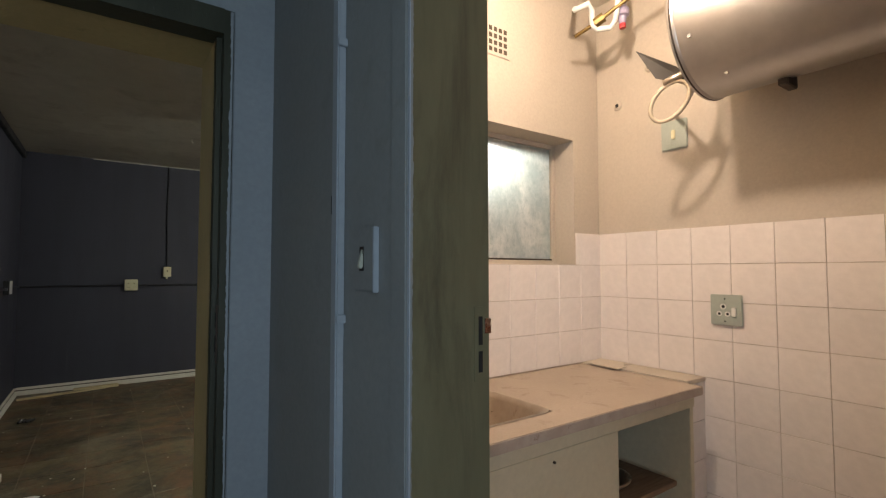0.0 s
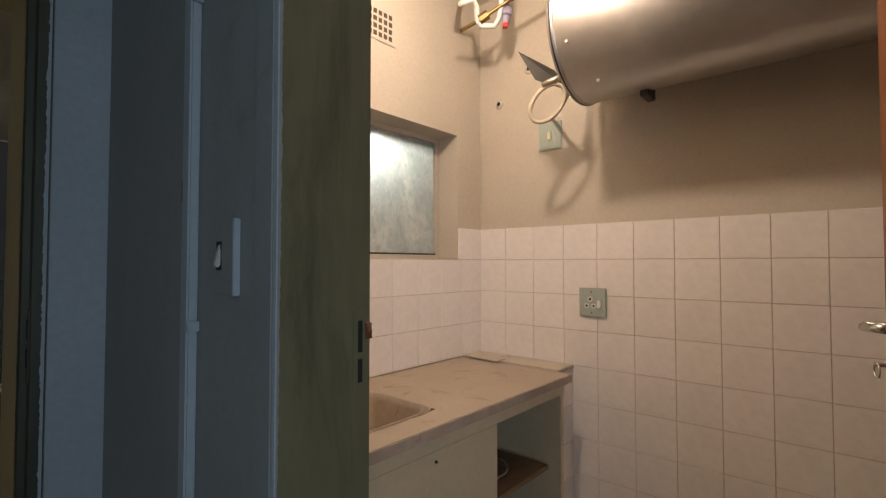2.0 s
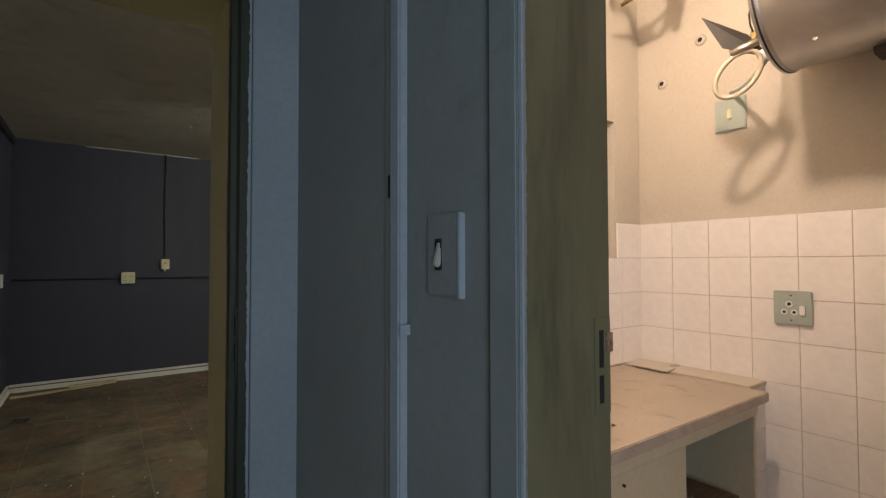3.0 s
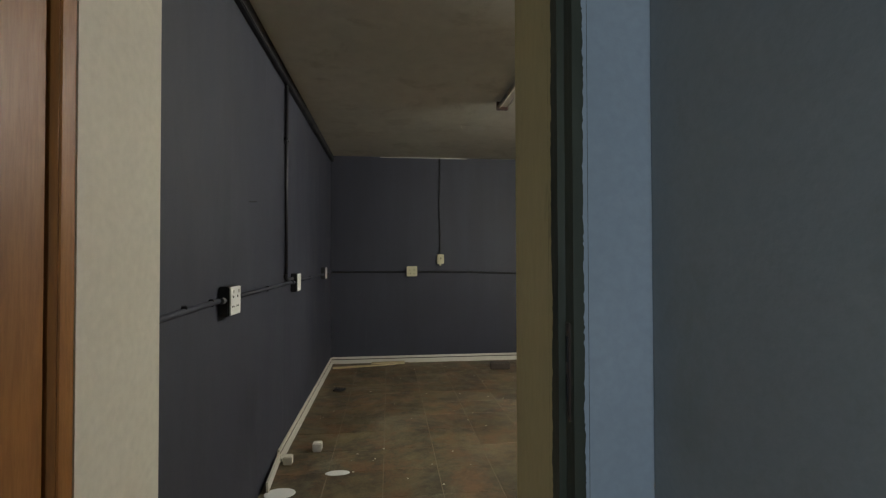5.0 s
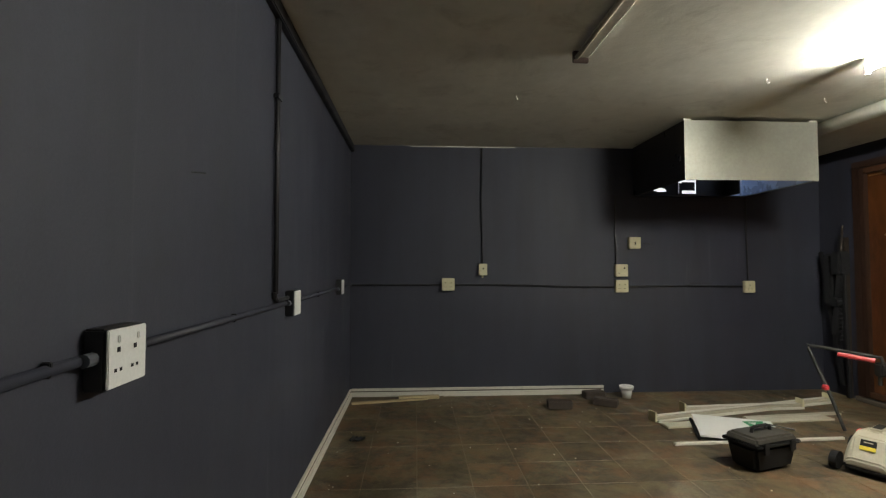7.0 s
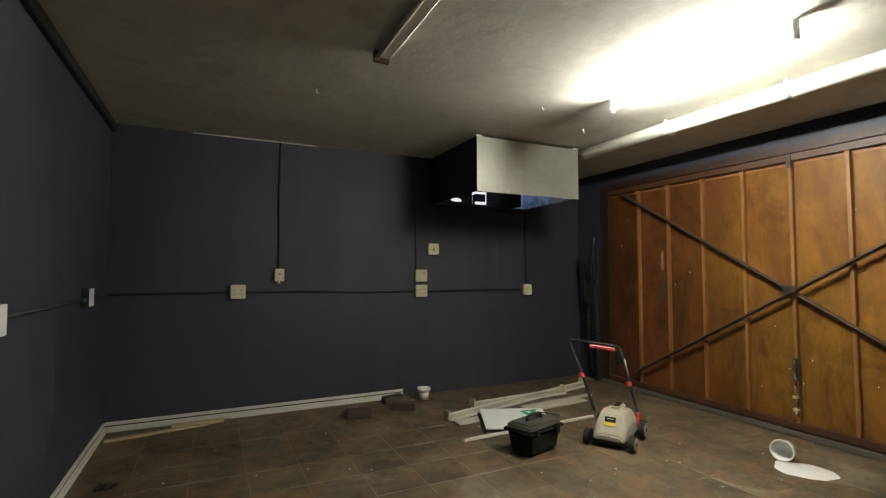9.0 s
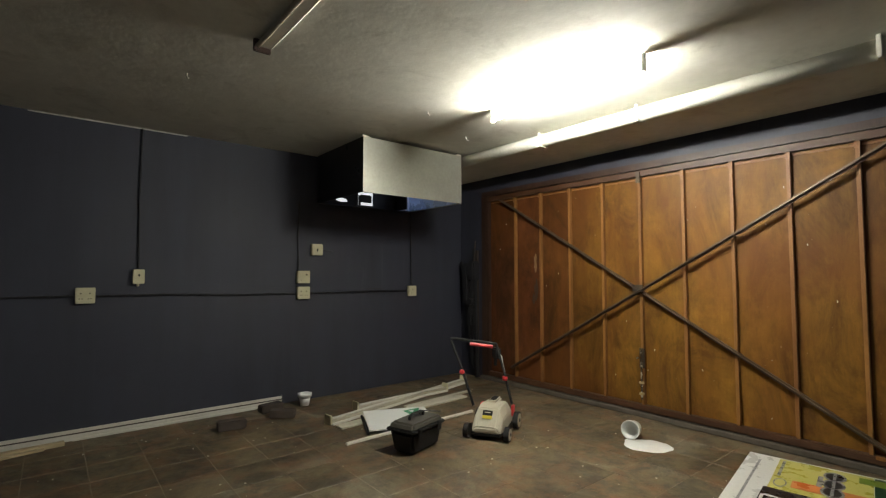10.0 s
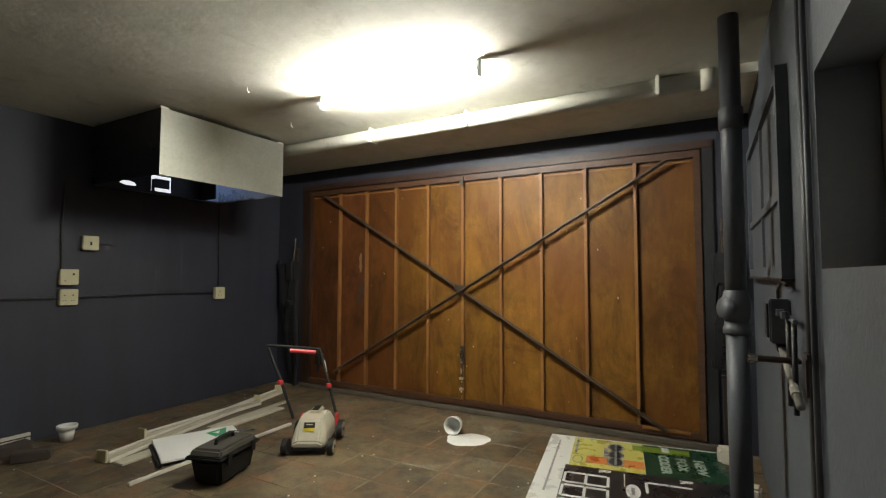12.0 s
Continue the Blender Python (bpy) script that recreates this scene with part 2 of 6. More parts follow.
M_LEAF2 = wood("orange_brown_door_veneer", (0.33, 0.145, 0.035), (0.21, 0.08, 0.02), 0.4, "z", 9.0)
M_PINE = wood("raw_pine", (0.58, 0.47, 0.28), (0.46, 0.35, 0.19), 0.6, "x", 14.0)
M_DIRTY_BOARD = wood("dirty_white_board", (0.56, 0.53, 0.42), (0.44, 0.40, 0.30), 0.6, "x", 12.0)
M_BRICK = surface("dark_brick", (0.055, 0.042, 0.034), (0.085, 0.065, 0.05), 0.9, scale=14, fine=90, relief=0.6, depth=0.006)
M_BEIGE = surface("beige_mower_plastic", (0.40, 0.37, 0.28), (0.46, 0.43, 0.33), 0.5, scale=12, fine=80, relief=0.05, stain=(0.36, 0.32, 0.23), stain_at=(0.62, 0.75))
M_RUBBER = surface("dusty_black_plastic", (0.012, 0.012, 0.012), (0.022, 0.021, 0.020), 0.62, scale=16, fine=90, relief=0.08, spec=0.2)
M_WHEEL = surface("dirty_beige_wheel", (0.30, 0.27, 0.20), (0.38, 0.34, 0.26), 0.6, scale=18)
M_YELLOW = surface("yellow_label", (0.60, 0.48, 0.03), (0.66, 0.54, 0.05), 0.5, relief=0)
M_SPILL = surface("white_spilt_paint", (0.78, 0.77, 0.72), (0.82, 0.81, 0.77), 0.35, scale=10, fine=30, relief=0.1)
M_TUBE = glow("lit_fluorescent_glass", (1.0, 0.985, 0.89), TUBE_GLOW)
M_BULB = glow("lit_bulb_glass", (1.0, 0.80, 0.55), 60.0)
# glow of the unseen disc that brightens the hood's inside
M_DUCT_GLOW = glow("added_duct_glow", (0.55, 0.70, 1.0), 30.0)
M_GAP_SKY = glow("gap_daylight", (0.95, 0.97, 1.0), 0.75)
# hood steel painted near black for its shaded side and inside
M_SHEET_SHADED = surface("shaded_black_sheet_steel", (0.022, 0.022, 0.024), (0.035, 0.034, 0.034), 0.35, 0.3, scale=6, fine=50, relief=0.08)
M_SILL = surface("dirty_concrete", (0.075, 0.062, 0.045), (0.12, 0.10, 0.075), 0.9, scale=6, fine=60, relief=0.4)
M_GREEN = surface("green_print", (0.02, 0.25, 0.09), (0.03, 0.29, 0.11), 0.5, relief=0)


def floor_tile_material():
    m, n, l, p = material("brown_ceramic_floor_tile")
    big = noise_node(n, l, 2.2, 7, 0.68)
    mid = noise_node(n, l, 9.0, 6, 0.7)
    fine = noise_node(n, l, 70.0, 4, 0.6)
    dust = noise_node(n, l, 1.8, 9, 0.76)
    dust.inputs["Distortion"].default_value = 0.8
    specks = noise_node(n, l, 42.0, 2, 0.5)
    col = mix(n, l, ramp(n, l, mid.outputs[0], 0.40, 0.60), (0.116, 0.094, 0.051), (0.050, 0.040, 0.023))
    col = mix(n, l, ramp(n, l, big.outputs[0], 0.46, 0.58, 0.0, 0.85), col, (0.148, 0.113, 0.058))
    dark = noise_node(n, l, 2.6, 9, 0.76)
    dark.inputs["Distortion"].default_value = 0.5
    col = mix(n, l, ramp(n, l, dark.outputs[0], 0.47, 0.60, 0.0, 0.8), col, (0.033, 0.027, 0.017))
    red = noise_node(n, l, 4.2, 8, 0.74)
    col = mix(n, l, ramp(n, l, red.outputs[0], 0.48, 0.60, 0.0, 0.75), col, (0.162, 0.083, 0.038))
    col = mix(n, l, ramp(n, l, dust.outputs[0], 0.53, 0.68, 0.0, 0.8), col, (0.235, 0.212, 0.145))
    col = mix(n, l, ramp(n, l, fine.outputs[0], 0.45, 0.75, 0.0, 0.5), col, (0.06, 0.038, 0.022))
    col = mix(n, l, ramp(n, l, specks.outputs[0], 0.77, 0.80, 0.0, 0.6), col, (0.48, 0.45, 0.37))
    info = n.new("ShaderNodeObjectInfo")
    hsv = n.new("ShaderNodeHueSaturation")
    l.new(ramp(n, l, info.outputs["Random"], 0, 1, 0.86, 1.14), hsv.inputs["Value"])
    l.new(col, hsv.inputs["Color"])
    l.new(hsv.outputs[0], p.inputs["Base Color"])
    l.new(ramp(n, l, dust.outputs[0], 0.4, 0.65, 0.42, 0.8), p.inputs["Roughness"])
    bump(n, l, p, mix(n, l, 0.5, mid.outputs[0], fine.outputs[0]), 0.25, 0.003)
    return m


M_FLOOR_TILE = floor_tile_material()


def painted_pane_material():
    """Window glass smeared with whitish paint: glossy, scattering, letting some light through."""
    m, n, l, p = material("paint_smeared_glass")
    a = noise_node(n, l, 6.5, 8, 0.72, (1, 1, 0.8))
    a.inputs["Distortion"].default_value = 0.25
    b = noise_node(n, l, 38, 7, 0.75, (1.2, 1.2, 0.7))
    col = mix(n, l, ramp(n, l, a.outputs[0], 0.38, 0.62), (0.56, 0.64, 0.64), (0.90, 0.92, 0.90))
    col = mix(n, l, ramp(n, l, b.outputs[0], 0.48, 0.72, 0.0, 0.6), col, (0.40, 0.48, 0.47))
    l.new(col, p.inputs["Base Color"])
    l.new(ramp(n, l, b.outputs[0], 0.3, 0.7, 0.30, 0.48), p.inputs["Roughness"])
    p.inputs["Specular IOR Level"].default_value = 1.0
    t = n.new("ShaderNodeBsdfTranslucent")
    l.new(col, t.inputs["Color"])
    blur = n.new("ShaderNodeBsdfRefraction")
    blur.inputs["IOR"].default_value = 1.25
    blur.inputs["Roughness"].default_value = 0.85
    l.new(col, blur.inputs["Color"])
    through_glass = n.new("ShaderNodeMixShader")
    through_glass.inputs[0].default_value = 0.6
    l.new(t.outputs[0], through_glass.inputs[1])
    l.new(blur.outputs[0], through_glass.inputs[2])
    x = n.new("ShaderNodeMixShader")
    x.inputs[0].default_value = 0.6
    l.new(p.outputs[0], x.inputs[1])
    l.new(through_glass.outputs[0], x.inputs[2])
    l.new(x.outputs[0], n["Material Output"].inputs[0])
    bump(n, l, p, b.outputs[0], 0.1, 0.001)
    return m


M_PANE = painted_pane_material()

# ---------------------------------------------------------------- building helpers
ORIGIN = {}


def thing(name, at, label, category, group="", kind=""):
    ob = new(name)
    ob.empty_display_size = 0.05
    ob.location = at
    ORIGIN[ob.name] = Vector(at)
    return tagged(ob, label, category, group, kind)


def mesh_of(bm, name, mat, smooth=False):
    me = bpy.data.meshes.new(name)
    bm.normal_update()
    bm.to_mesh(me)
    bm.free()
    me.materials.append(mat)
    if smooth:
        for f in me.polygons:
            f.use_smooth = True
    return me


def part(name, bm, mat, parent, label="", smooth=False):
    """One mesh, given in world places, under a thing or a part."""
    o = ORIGIN[parent.name]
    bmesh.ops.translate(bm, verts=bm.verts, vec=-o)
    ob = new(name, mesh_of(bm, name, mat, smooth))
    ob.parent = parent
    ORIGIN[ob.name] = o
    return tagged(ob, label)


def whole(name, bm, mat, at, label="", category="", group="", kind="", smooth=False):
    """A thing that is a single mesh."""
    bmesh.ops.translate(bm, verts=bm.verts, vec=-Vector(at))
    ob = new(name, mesh_of(bm, name, mat, smooth))
    ob.location = at
    ORIGIN[ob.name] = Vector(at)
    return tagged(ob, label, category, group, kind)


def box(x0, x1, y0, y1, z0, z1, bevel=0.0, bm=None):
    own = bm is None
    made = bmesh.new()
    bmesh.ops.create_cube(made, size=1)
    for v in made.verts:
        v.co = Vector((x0 if v.co.x < 0 else x1, y0 if v.co.y < 0 else y1, z0 if v.co.z < 0 else z1))
    if bevel:
        bmesh.ops.bevel(made, geom=made.edges[:], offset=bevel, segments=2, affect="EDGES")
    return made if own else join(bm, made)


def join(bm, other):
    me = bpy.data.meshes.new("temporary")
    other.to_mesh(me)
    other.free()
    bm.from_mesh(me)
    bpy.data.meshes.remove(me)
    return bm


def boxes(*rows, bevel=0.0):
    bm = bmesh.new()
    for r in rows:
        box(*r, bevel=bevel, bm=bm)
    return bm


def rod(a, b, r, seg=12, r2=None, bm=None):
    """A round bar from a to b."""
    a, b = Vector(a), Vector(b)
    made = bmesh.new()
    bmesh.ops.create_cone(made, cap_ends=True, segments=seg, radius1=r, radius2=r if r2 is None else r2, depth=(b - a).length)
    q = (b - a).to_track_quat("Z", "Y").to_matrix().to_4x4()
    made.transform(Matrix.Translation((a + b) / 2) @ q)
    return made if bm is None else join(bm, made)


def tube_path(points, r, seg=8, closed=False):
    """A round pipe swept along points."""
    pts = [Vector(p) for p in points]
    bm = bmesh.new()
    rings = []
    up = Vector((0.13, 0.27, 0.95))
    for i, p in enumerate(pts):
        a = pts[i - 1] if i or closed else pts[0]
        b = pts[(i + 1) % len(pts)] if i < len(pts) - 1 or closed else pts[-1]
        d = (b - a).normalized()
        s = d.cross(up)
        s = s.normalized() if s.length > 1e-3 else d.orthogonal().normalized()
        u = s.cross(d)
        rings.append([bm.verts.new(p + r * (math.cos(k * math.tau / seg) * s + math.sin(k * math.tau / seg) * u)) for k in range(seg)])
    for i in range(len(rings) - (0 if closed else 1)):
        A, B = rings[i], rings[(i + 1) % len(rings)]
        for k in range(seg):
            bm.faces.new((A[k], A[(k + 1) % seg], B[(k + 1) % seg], B[k]))
    if not closed:
        bm.faces.new(rings[0][::-1])
        bm.faces.new(rings[-1])
    bmesh.ops.recalc_face_normals(bm, faces=bm.faces[:])
    return bm


def beam(a, b, w, h, bm=None, bevel=0.0, turn=0.0):
    """A square-cut bar from a to b, w wide and h high."""
    a, b = Vector(a), Vector(b)
    made = box(-w / 2, w / 2, -h / 2, h / 2, 0, (b - a).length, bevel)
    q = (b - a).to_track_quat("Z", "Y").to_matrix().to_4x4()
    made.transform(Matrix.Translation(a) @ q @ Matrix.Rotation(radians(turn), 4, "Z"))
    return made if bm is None else join(bm, made)


def revolve(profile, at=(0, 0, 0), seg=24, turn=None):
    """A turned body: profile rows of radius and height."""
    bm = bmesh.new()
    rings = []
    for r, z in profile:
        if r < 1e-5:
            rings.append([bm.verts.new((0, 0, z))])
        else:
            rings.append([bm.verts.new((r * math.cos(k * math.tau / seg), r * math.sin(k * math.tau / seg), z)) for k in range(seg)])
    for A, B in zip(rings, rings[1:]):
        for k in range(seg):
            j = (k + 1) % seg
            if len(A) == 1 and len(B) > 1:
                bm.faces.new((A[0], B[k], B[j]))
            elif len(B) == 1 and len(A) > 1:
                bm.faces.new((A[k], A[j], B[0]))
            elif len(A) > 1:
                bm.faces.new((A[k], A[j], B[j], B[k]))
    bmesh.ops.recalc_face_normals(bm, faces=bm.faces[:])
    bm.transform(Matrix.Translation(at) @ (turn or Matrix()))
    return bm


def structure(name, bm, mat, label="", category=""):
    ob = new(name, mesh_of(bm, name, mat))
    ORIGIN[ob.name] = Vector((0, 0, 0))
    return tagged(ob, label, category, kind="structure")


# ---------------------------------------------------------------- large structure
# garage: x -0.60 to 4.42, y 1.81 to 6.70, ceiling 2.56; passage: x -0.42 to 0.518; kitchen: x 0.667 to 2.113
CEIL = 2.56
floor = structure("floor", boxes((-0.9, 4.9, 1.3, 7.0, -0.15, -0.0022)), M_GROUT, "brown ceramic tiled garage floor, dusty and stained", "floor")
structure("floor_inner", boxes((-1.2, 2.4, -1.9, 1.3, -0.15, 0.0)), M_COUNTER, "plain grey floor of passage and kitchen", "floor")
structure("wall_west", boxes((-0.80, -0.60, 1.42, 6.90, 0, 2.7)), M_NAVY, "dark navy painted plaster wall", "wall")
structure("wall_north", boxes((-0.60, 4.62, 6.70, 6.90, 0, 2.7)), M_NAVY, "dark navy painted plaster wall", "wall")
# the wall round the garage door
structure("wall_east", boxes((4.42, 4.62, 1.81, 2.09, 0, 2.7), (4.42, 4.62, 6.24, 6.70, 0, 2.7), (4.42, 4.62, 2.09, 6.24, 2.30, 2.7)), M_NAVY,
          "dark navy painted wall round the garage door", "wall")
# the wall between kitchen and garage, with the kitchen window in it
WX0, WX1, WZ0, WZ1 = 1.00, 1.93, 1.315, 1.90
structure("wall_south", boxes((1.22, 4.62, 1.665, 1.81, 0, WZ0), (WX1 + 0.08, 4.62, 1.665, 1.81, WZ0, 2.7), (1.22, WX1 + 0.08, 1.665, 1.81, WZ1, 2.7)),
          M_GREYBLUE, "grey-blue painted wall of the garage", "wall")
structure("wall_kitchen_window", boxes((0.667, 2.113, 1.515, 1.66, 0, WZ0), (0.667, WX0, 1.515, 1.66, WZ0, WZ1), (WX1, 2.113, 1.515, 1.66, WZ0, WZ1),
          (0.667, 2.113, 1.515, 1.66, WZ1, 2.7)), M_KITCHEN, "cream painted kitchen wall with a window", "wall")
structure("wall_kitchen_back", boxes((2.117, 2.30, -1.2, 1.66, 0, 2.7)), M_KITCHEN, "cream painted kitchen wall, tiled below", "wall")
structure("wall_kitchen_end", boxes((0.667, 2.117, -1.3, -1.2, 0, 2.7)), M_KITCHEN, "plain cream kitchen wall", "wall")
# passage: east wall with the kitchen doorway, north wall with the garage doorway
structure("wall_passage_east", boxes((0.518, 0.662, 0.70, 1.40, 0, 2.7), (0.518, 0.662, -1.9, -0.19, 0, 2.7), (0.518, 0.662, -0.19, 0.70, 2.06, 2.7)), M_PASSAGE,
          "grey-blue painted passage wall", "wall")
structure("wall_passage_lining", boxes((0.6625, 0.6665, 0.70, 1.515, 0, 2.7), (0.6625, 0.6665, -1.2, -0.19, 0, 2.7), (0.6625, 0.6665, -0.19, 0.70, 2.06, 2.7)), M_KITCHEN,
          "cream kitchen side of the passage wall", "wall")
structure("wall_passage_north", boxes((0.41, 0.662, 1.404, 1.685, 0, 2.7), (-0.385, 0.41, 1.404, 1.79, 1.985, 2.7)), M_STRIP,
          "pale blue painted wall beside the doorway", "wall")
structure("wall_passage_reveal", boxes((-0.60, -0.385, 1.515, 1.794, 0, 2.7)), M_CREAM, "cream plastered doorway reveal", "wall")
structure("wall_passage_west", boxes((-0.62, -0.44, -0.45, 1.513, 0, 2.7), (-0.62, -0.44, -1.9, -1.25, 0, 2.7), (-0.62, -0.44, -1.25, -0.45, 0, 0.65), (-0.62, -0.44, -1.25, -0.45, 2.05, 2.7)), M_PASSAGE, "grey-blue painted passage wall", "wall")
structure("wall_passage_south", boxes((-0.44, 0.52, -1.9, -1.75, 0, 2.7)), M_PASSAGE, "grey-blue painted passage wall", "wall")
structure("ceiling", boxes((-0.60, 4.42, 1.81, 6.70, CEIL, 2.68)), M_CEILING, "cream painted concrete garage ceiling, patchy", "ceiling")
structure("ceiling_step", boxes((3.575, 4.42, 1.81, 6.70, 2.502, CEIL)), M_CEILING, "lower cream strip of ceiling before the garage door", "ceiling")
structure("ceiling_inner", boxes((-0.60, 2.117, -1.75, 1.80, 2.60, 2.69)), M_CREAM, "cream ceiling of passage and kitchen", "ceiling")


def ceiling_moulding():
    """Dark timber moulding along the top of the west wall."""
    structure("trim", boxes((-0.60, -0.565, 1.81, 6.70, CEIL - 0.075, CEIL - 0.001), bevel=0.006), M_BLACK, "dark painted timber cornice", "trim")


ceiling_moulding()

# ---------------------------------------------------------------- doorways


def ragged(z0, z1, step, at, seed):
    """A thin skin of paint with an uneven edge: at(width, z) gives the two edge places at a height."""
    rnd = random.Random(seed)
    bm = bmesh.new()
    rows, z, slow = [], z0, 0.5
    while z < z1:
        slow = min(1.0, max(0.0, slow + rnd.uniform(-0.12, 0.12)))
        w = 0.55 * slow + 0.45 * rnd.random() ** 2
        a, b = at(w, z)
        rows.append((bm.verts.new(a), bm.verts.new(b)))
        z += step * rnd.uniform(0.4, 1.5)
    for (a, b), (c, d) in zip(rows, rows[1:]):
        bm.faces.new((a, b, d, c))
    return bm


def garage_doorway():
    d = thing("door_1", (0.38, 1.5, 0), "olive and dark green steel door frame without its leaf", "door frame", kind="structure")
    # jamb and head carry the garage's bounced light in their khaki
    part("jamb", boxes((0.378, 0.410, 1.47, 1.69, 0, 1.98)), M_KHAKI_LIT, d)
    part("rebate", boxes((0.386, 0.410, 1.392, 1.47, 0, 1.98), (0.374, 0.386, 1.425, 1.47, 0, 1.94)), M_DARKGREEN, d, "dark green rebate with chipped paint")
    part("head", boxes((-0.385, 0.378, 1.47, 1.69, 1.925, 1.982)), M_KHAKI_LIT, d)
    part("head_rebate", boxes((-0.385, 0.386, 1.392, 1.47, 1.915, 1.982)), M_DARKGREEN, d)
    part("paint_edge", ragged(0.0, 1.98, 0.006, lambda w, z: ((0.4085, 1.3905, z), (0.4050 - 0.0055 * w, 1.3905, z)), 3), M_STRIP, d, "ragged edge of pale blue paint")
    part("paint_edge", ragged(0.0, 1.94, 0.007, lambda w, z: ((0.3735, 1.468, z), (0.3735, 1.460 - 0.012 * w, z)), 8), M_KHAKI_LIT, d, "ragged edge of khaki paint")
    part("strike_plate", boxes((0.383, 0.386, 1.405, 1.417, 1.05, 1.20)), M_STEEL_DARK, d)
    part("strike_hole", boxes((0.3815, 0.383, 1.408, 1.414, 1.08, 1.12), (0.3815, 0.383, 1.408, 1.414, 1.14, 1.18)), M_HOLE, d)


def garage_door_leaf():
    d = thing("door_2", (-0.40, 1.50, 0), "orange-brown varnished wooden door standing open against the passage wall", "door", kind="structure")
    part("door_post", boxes((-0.44, -0.385, 1.475, 1.513, 0, 2.02), bevel=0.003), M_LEAF2, d)
    part("leaf", boxes((-0.437, -0.400, 0.72, 1.468, 0.008, 1.98), bevel=0.003), M_LEAF2, d)
    for z in (0.25, 1.75):
        part("hinge", rod((-0.398, 1.472, z), (-0.398, 1.472, z + 0.09), 0.006), M_STEEL_DARK, d, "steel hinge")


def kitchen_doorway():
    d = thing("door_3", (0.59, 0.65, 0), "olive painted steel kitchen door frame", "door frame", kind="structure")
    part("jamb", boxes((0.513, 0.668, 0.655, 0.697, 0, 2.05), bevel=0.003), M_OLIVE, d)
    part("architrave", boxes((0.508, 0.516, 0.660, 0.706, 0, 2.09), bevel=0.002), M_PASSAGE, d, "grey-blue overpainted frame edge")
    part("chipped_edge", boxes((0.5105, 0.5145, 0.6535, 0.6585, 0, 2.05)), M_STRIP, d, "chipped pale paint edge")
    part("paint_edge", ragged(0.0, 2.05, 0.006, lambda w, z: ((0.5125, 0.6532, z), (0.5125 + 0.002 + 0.004 * w, 0.6532, z)), 5), M_PASSAGE, d, "ragged edge of grey-blue paint")
    part("jamb", boxes((0.513, 0.668, -0.186, -0.15, 0, 2.05), bevel=0.003), M_OLIVE, d)
    part("head", boxes((0.513, 0.668, -0.15, 0.655, 2.01, 2.055), bevel=0.003), M_OLIVE, d)
    sp = part("strike_plate", boxes((0.634, 0.664, 0.6535, 0.6548, 1.110, 1.230)), M_OLIVE, d, "olive overpainted strike plate")
    part("strike_hole", boxes((0.642, 0.650, 0.6526, 0.6534, 1.124, 1.158), (0.642, 0.650, 0.6526, 0.6534, 1.168, 1.214)), M_HOLE, sp)
    part("lip", boxes((0.654, 0.667, 0.6515, 0.6534, 1.186, 1.210)), M_CHROME, sp)


def kitchen_door_leaf():
    d = thing("door_4", (0.675, -0.15, 0), "red-brown veneered kitchen door standing open with a chrome lever handle", "door", kind="structure")
    a, b = Vector((0.675, -0.150, 0)), Vector((1.40, 0.045, 0))
    u = (b - a).normalized()
    turn = Matrix.Translation(a) @ Matrix.Rotation(math.atan2(u.y, u.x), 4, "Z")
    L = (b - a).length

    def local(bm):
        bm.transform(turn)
        return bm

    part("leaf", local(boxes((0, L, -0.018, 0.018, 0.01, 2.02), bevel=0.003)), M_LEAF, d)
    plate = part("handle_plate", local(boxes((L - 0.062, L - 0.028, 0.0185, 0.0225, 1.075, 1.245), bevel=0.0015)), M_CHROME, d, "chrome handle plate")
    lever = rod((L - 0.045, 0.02, 1.185), (L - 0.045, 0.062, 1.185), 0.009)
    join(lever, tube_path([(L - 0.045, 0.060, 1.185), (L - 0.06, 0.066, 1.186), (L - 0.10, 0.066, 1.188), (L - 0.15, 0.064, 1.192)], 0.008))
    part("lever", local(lever), M_CHROME, plate, smooth=True)
    other = rod((L - 0.045, -0.02, 1.185), (L - 0.045, -0.06, 1.185), 0.008)
    join(other, tube_path([(L - 0.045, -0.058, 1.185), (L - 0.09, -0.064, 1.188), (L - 0.14, -0.062, 1.190)], 0.008))
    part("outer_lever", local(other), M_CHROME, plate, smooth=True)
    key = rod((L - 0.045, 0.022, 1.118), (L - 0.045, 0.048, 1.118), 0.004)
    part("key", local(key), M_CHROME, plate)
    ring = tube_path([(L - 0.045 + 0.014 * math.cos(i * math.tau / 12), 0.045, 1.108 + 0.014 * math.sin(i * math.tau / 12)) for i in range(12)], 0.0012, 6, True)
    part("key_ring", local(ring), M_CHROME, plate)


garage_doorway()
garage_door_leaf()
kitchen_doorway()
kitchen_door_leaf()


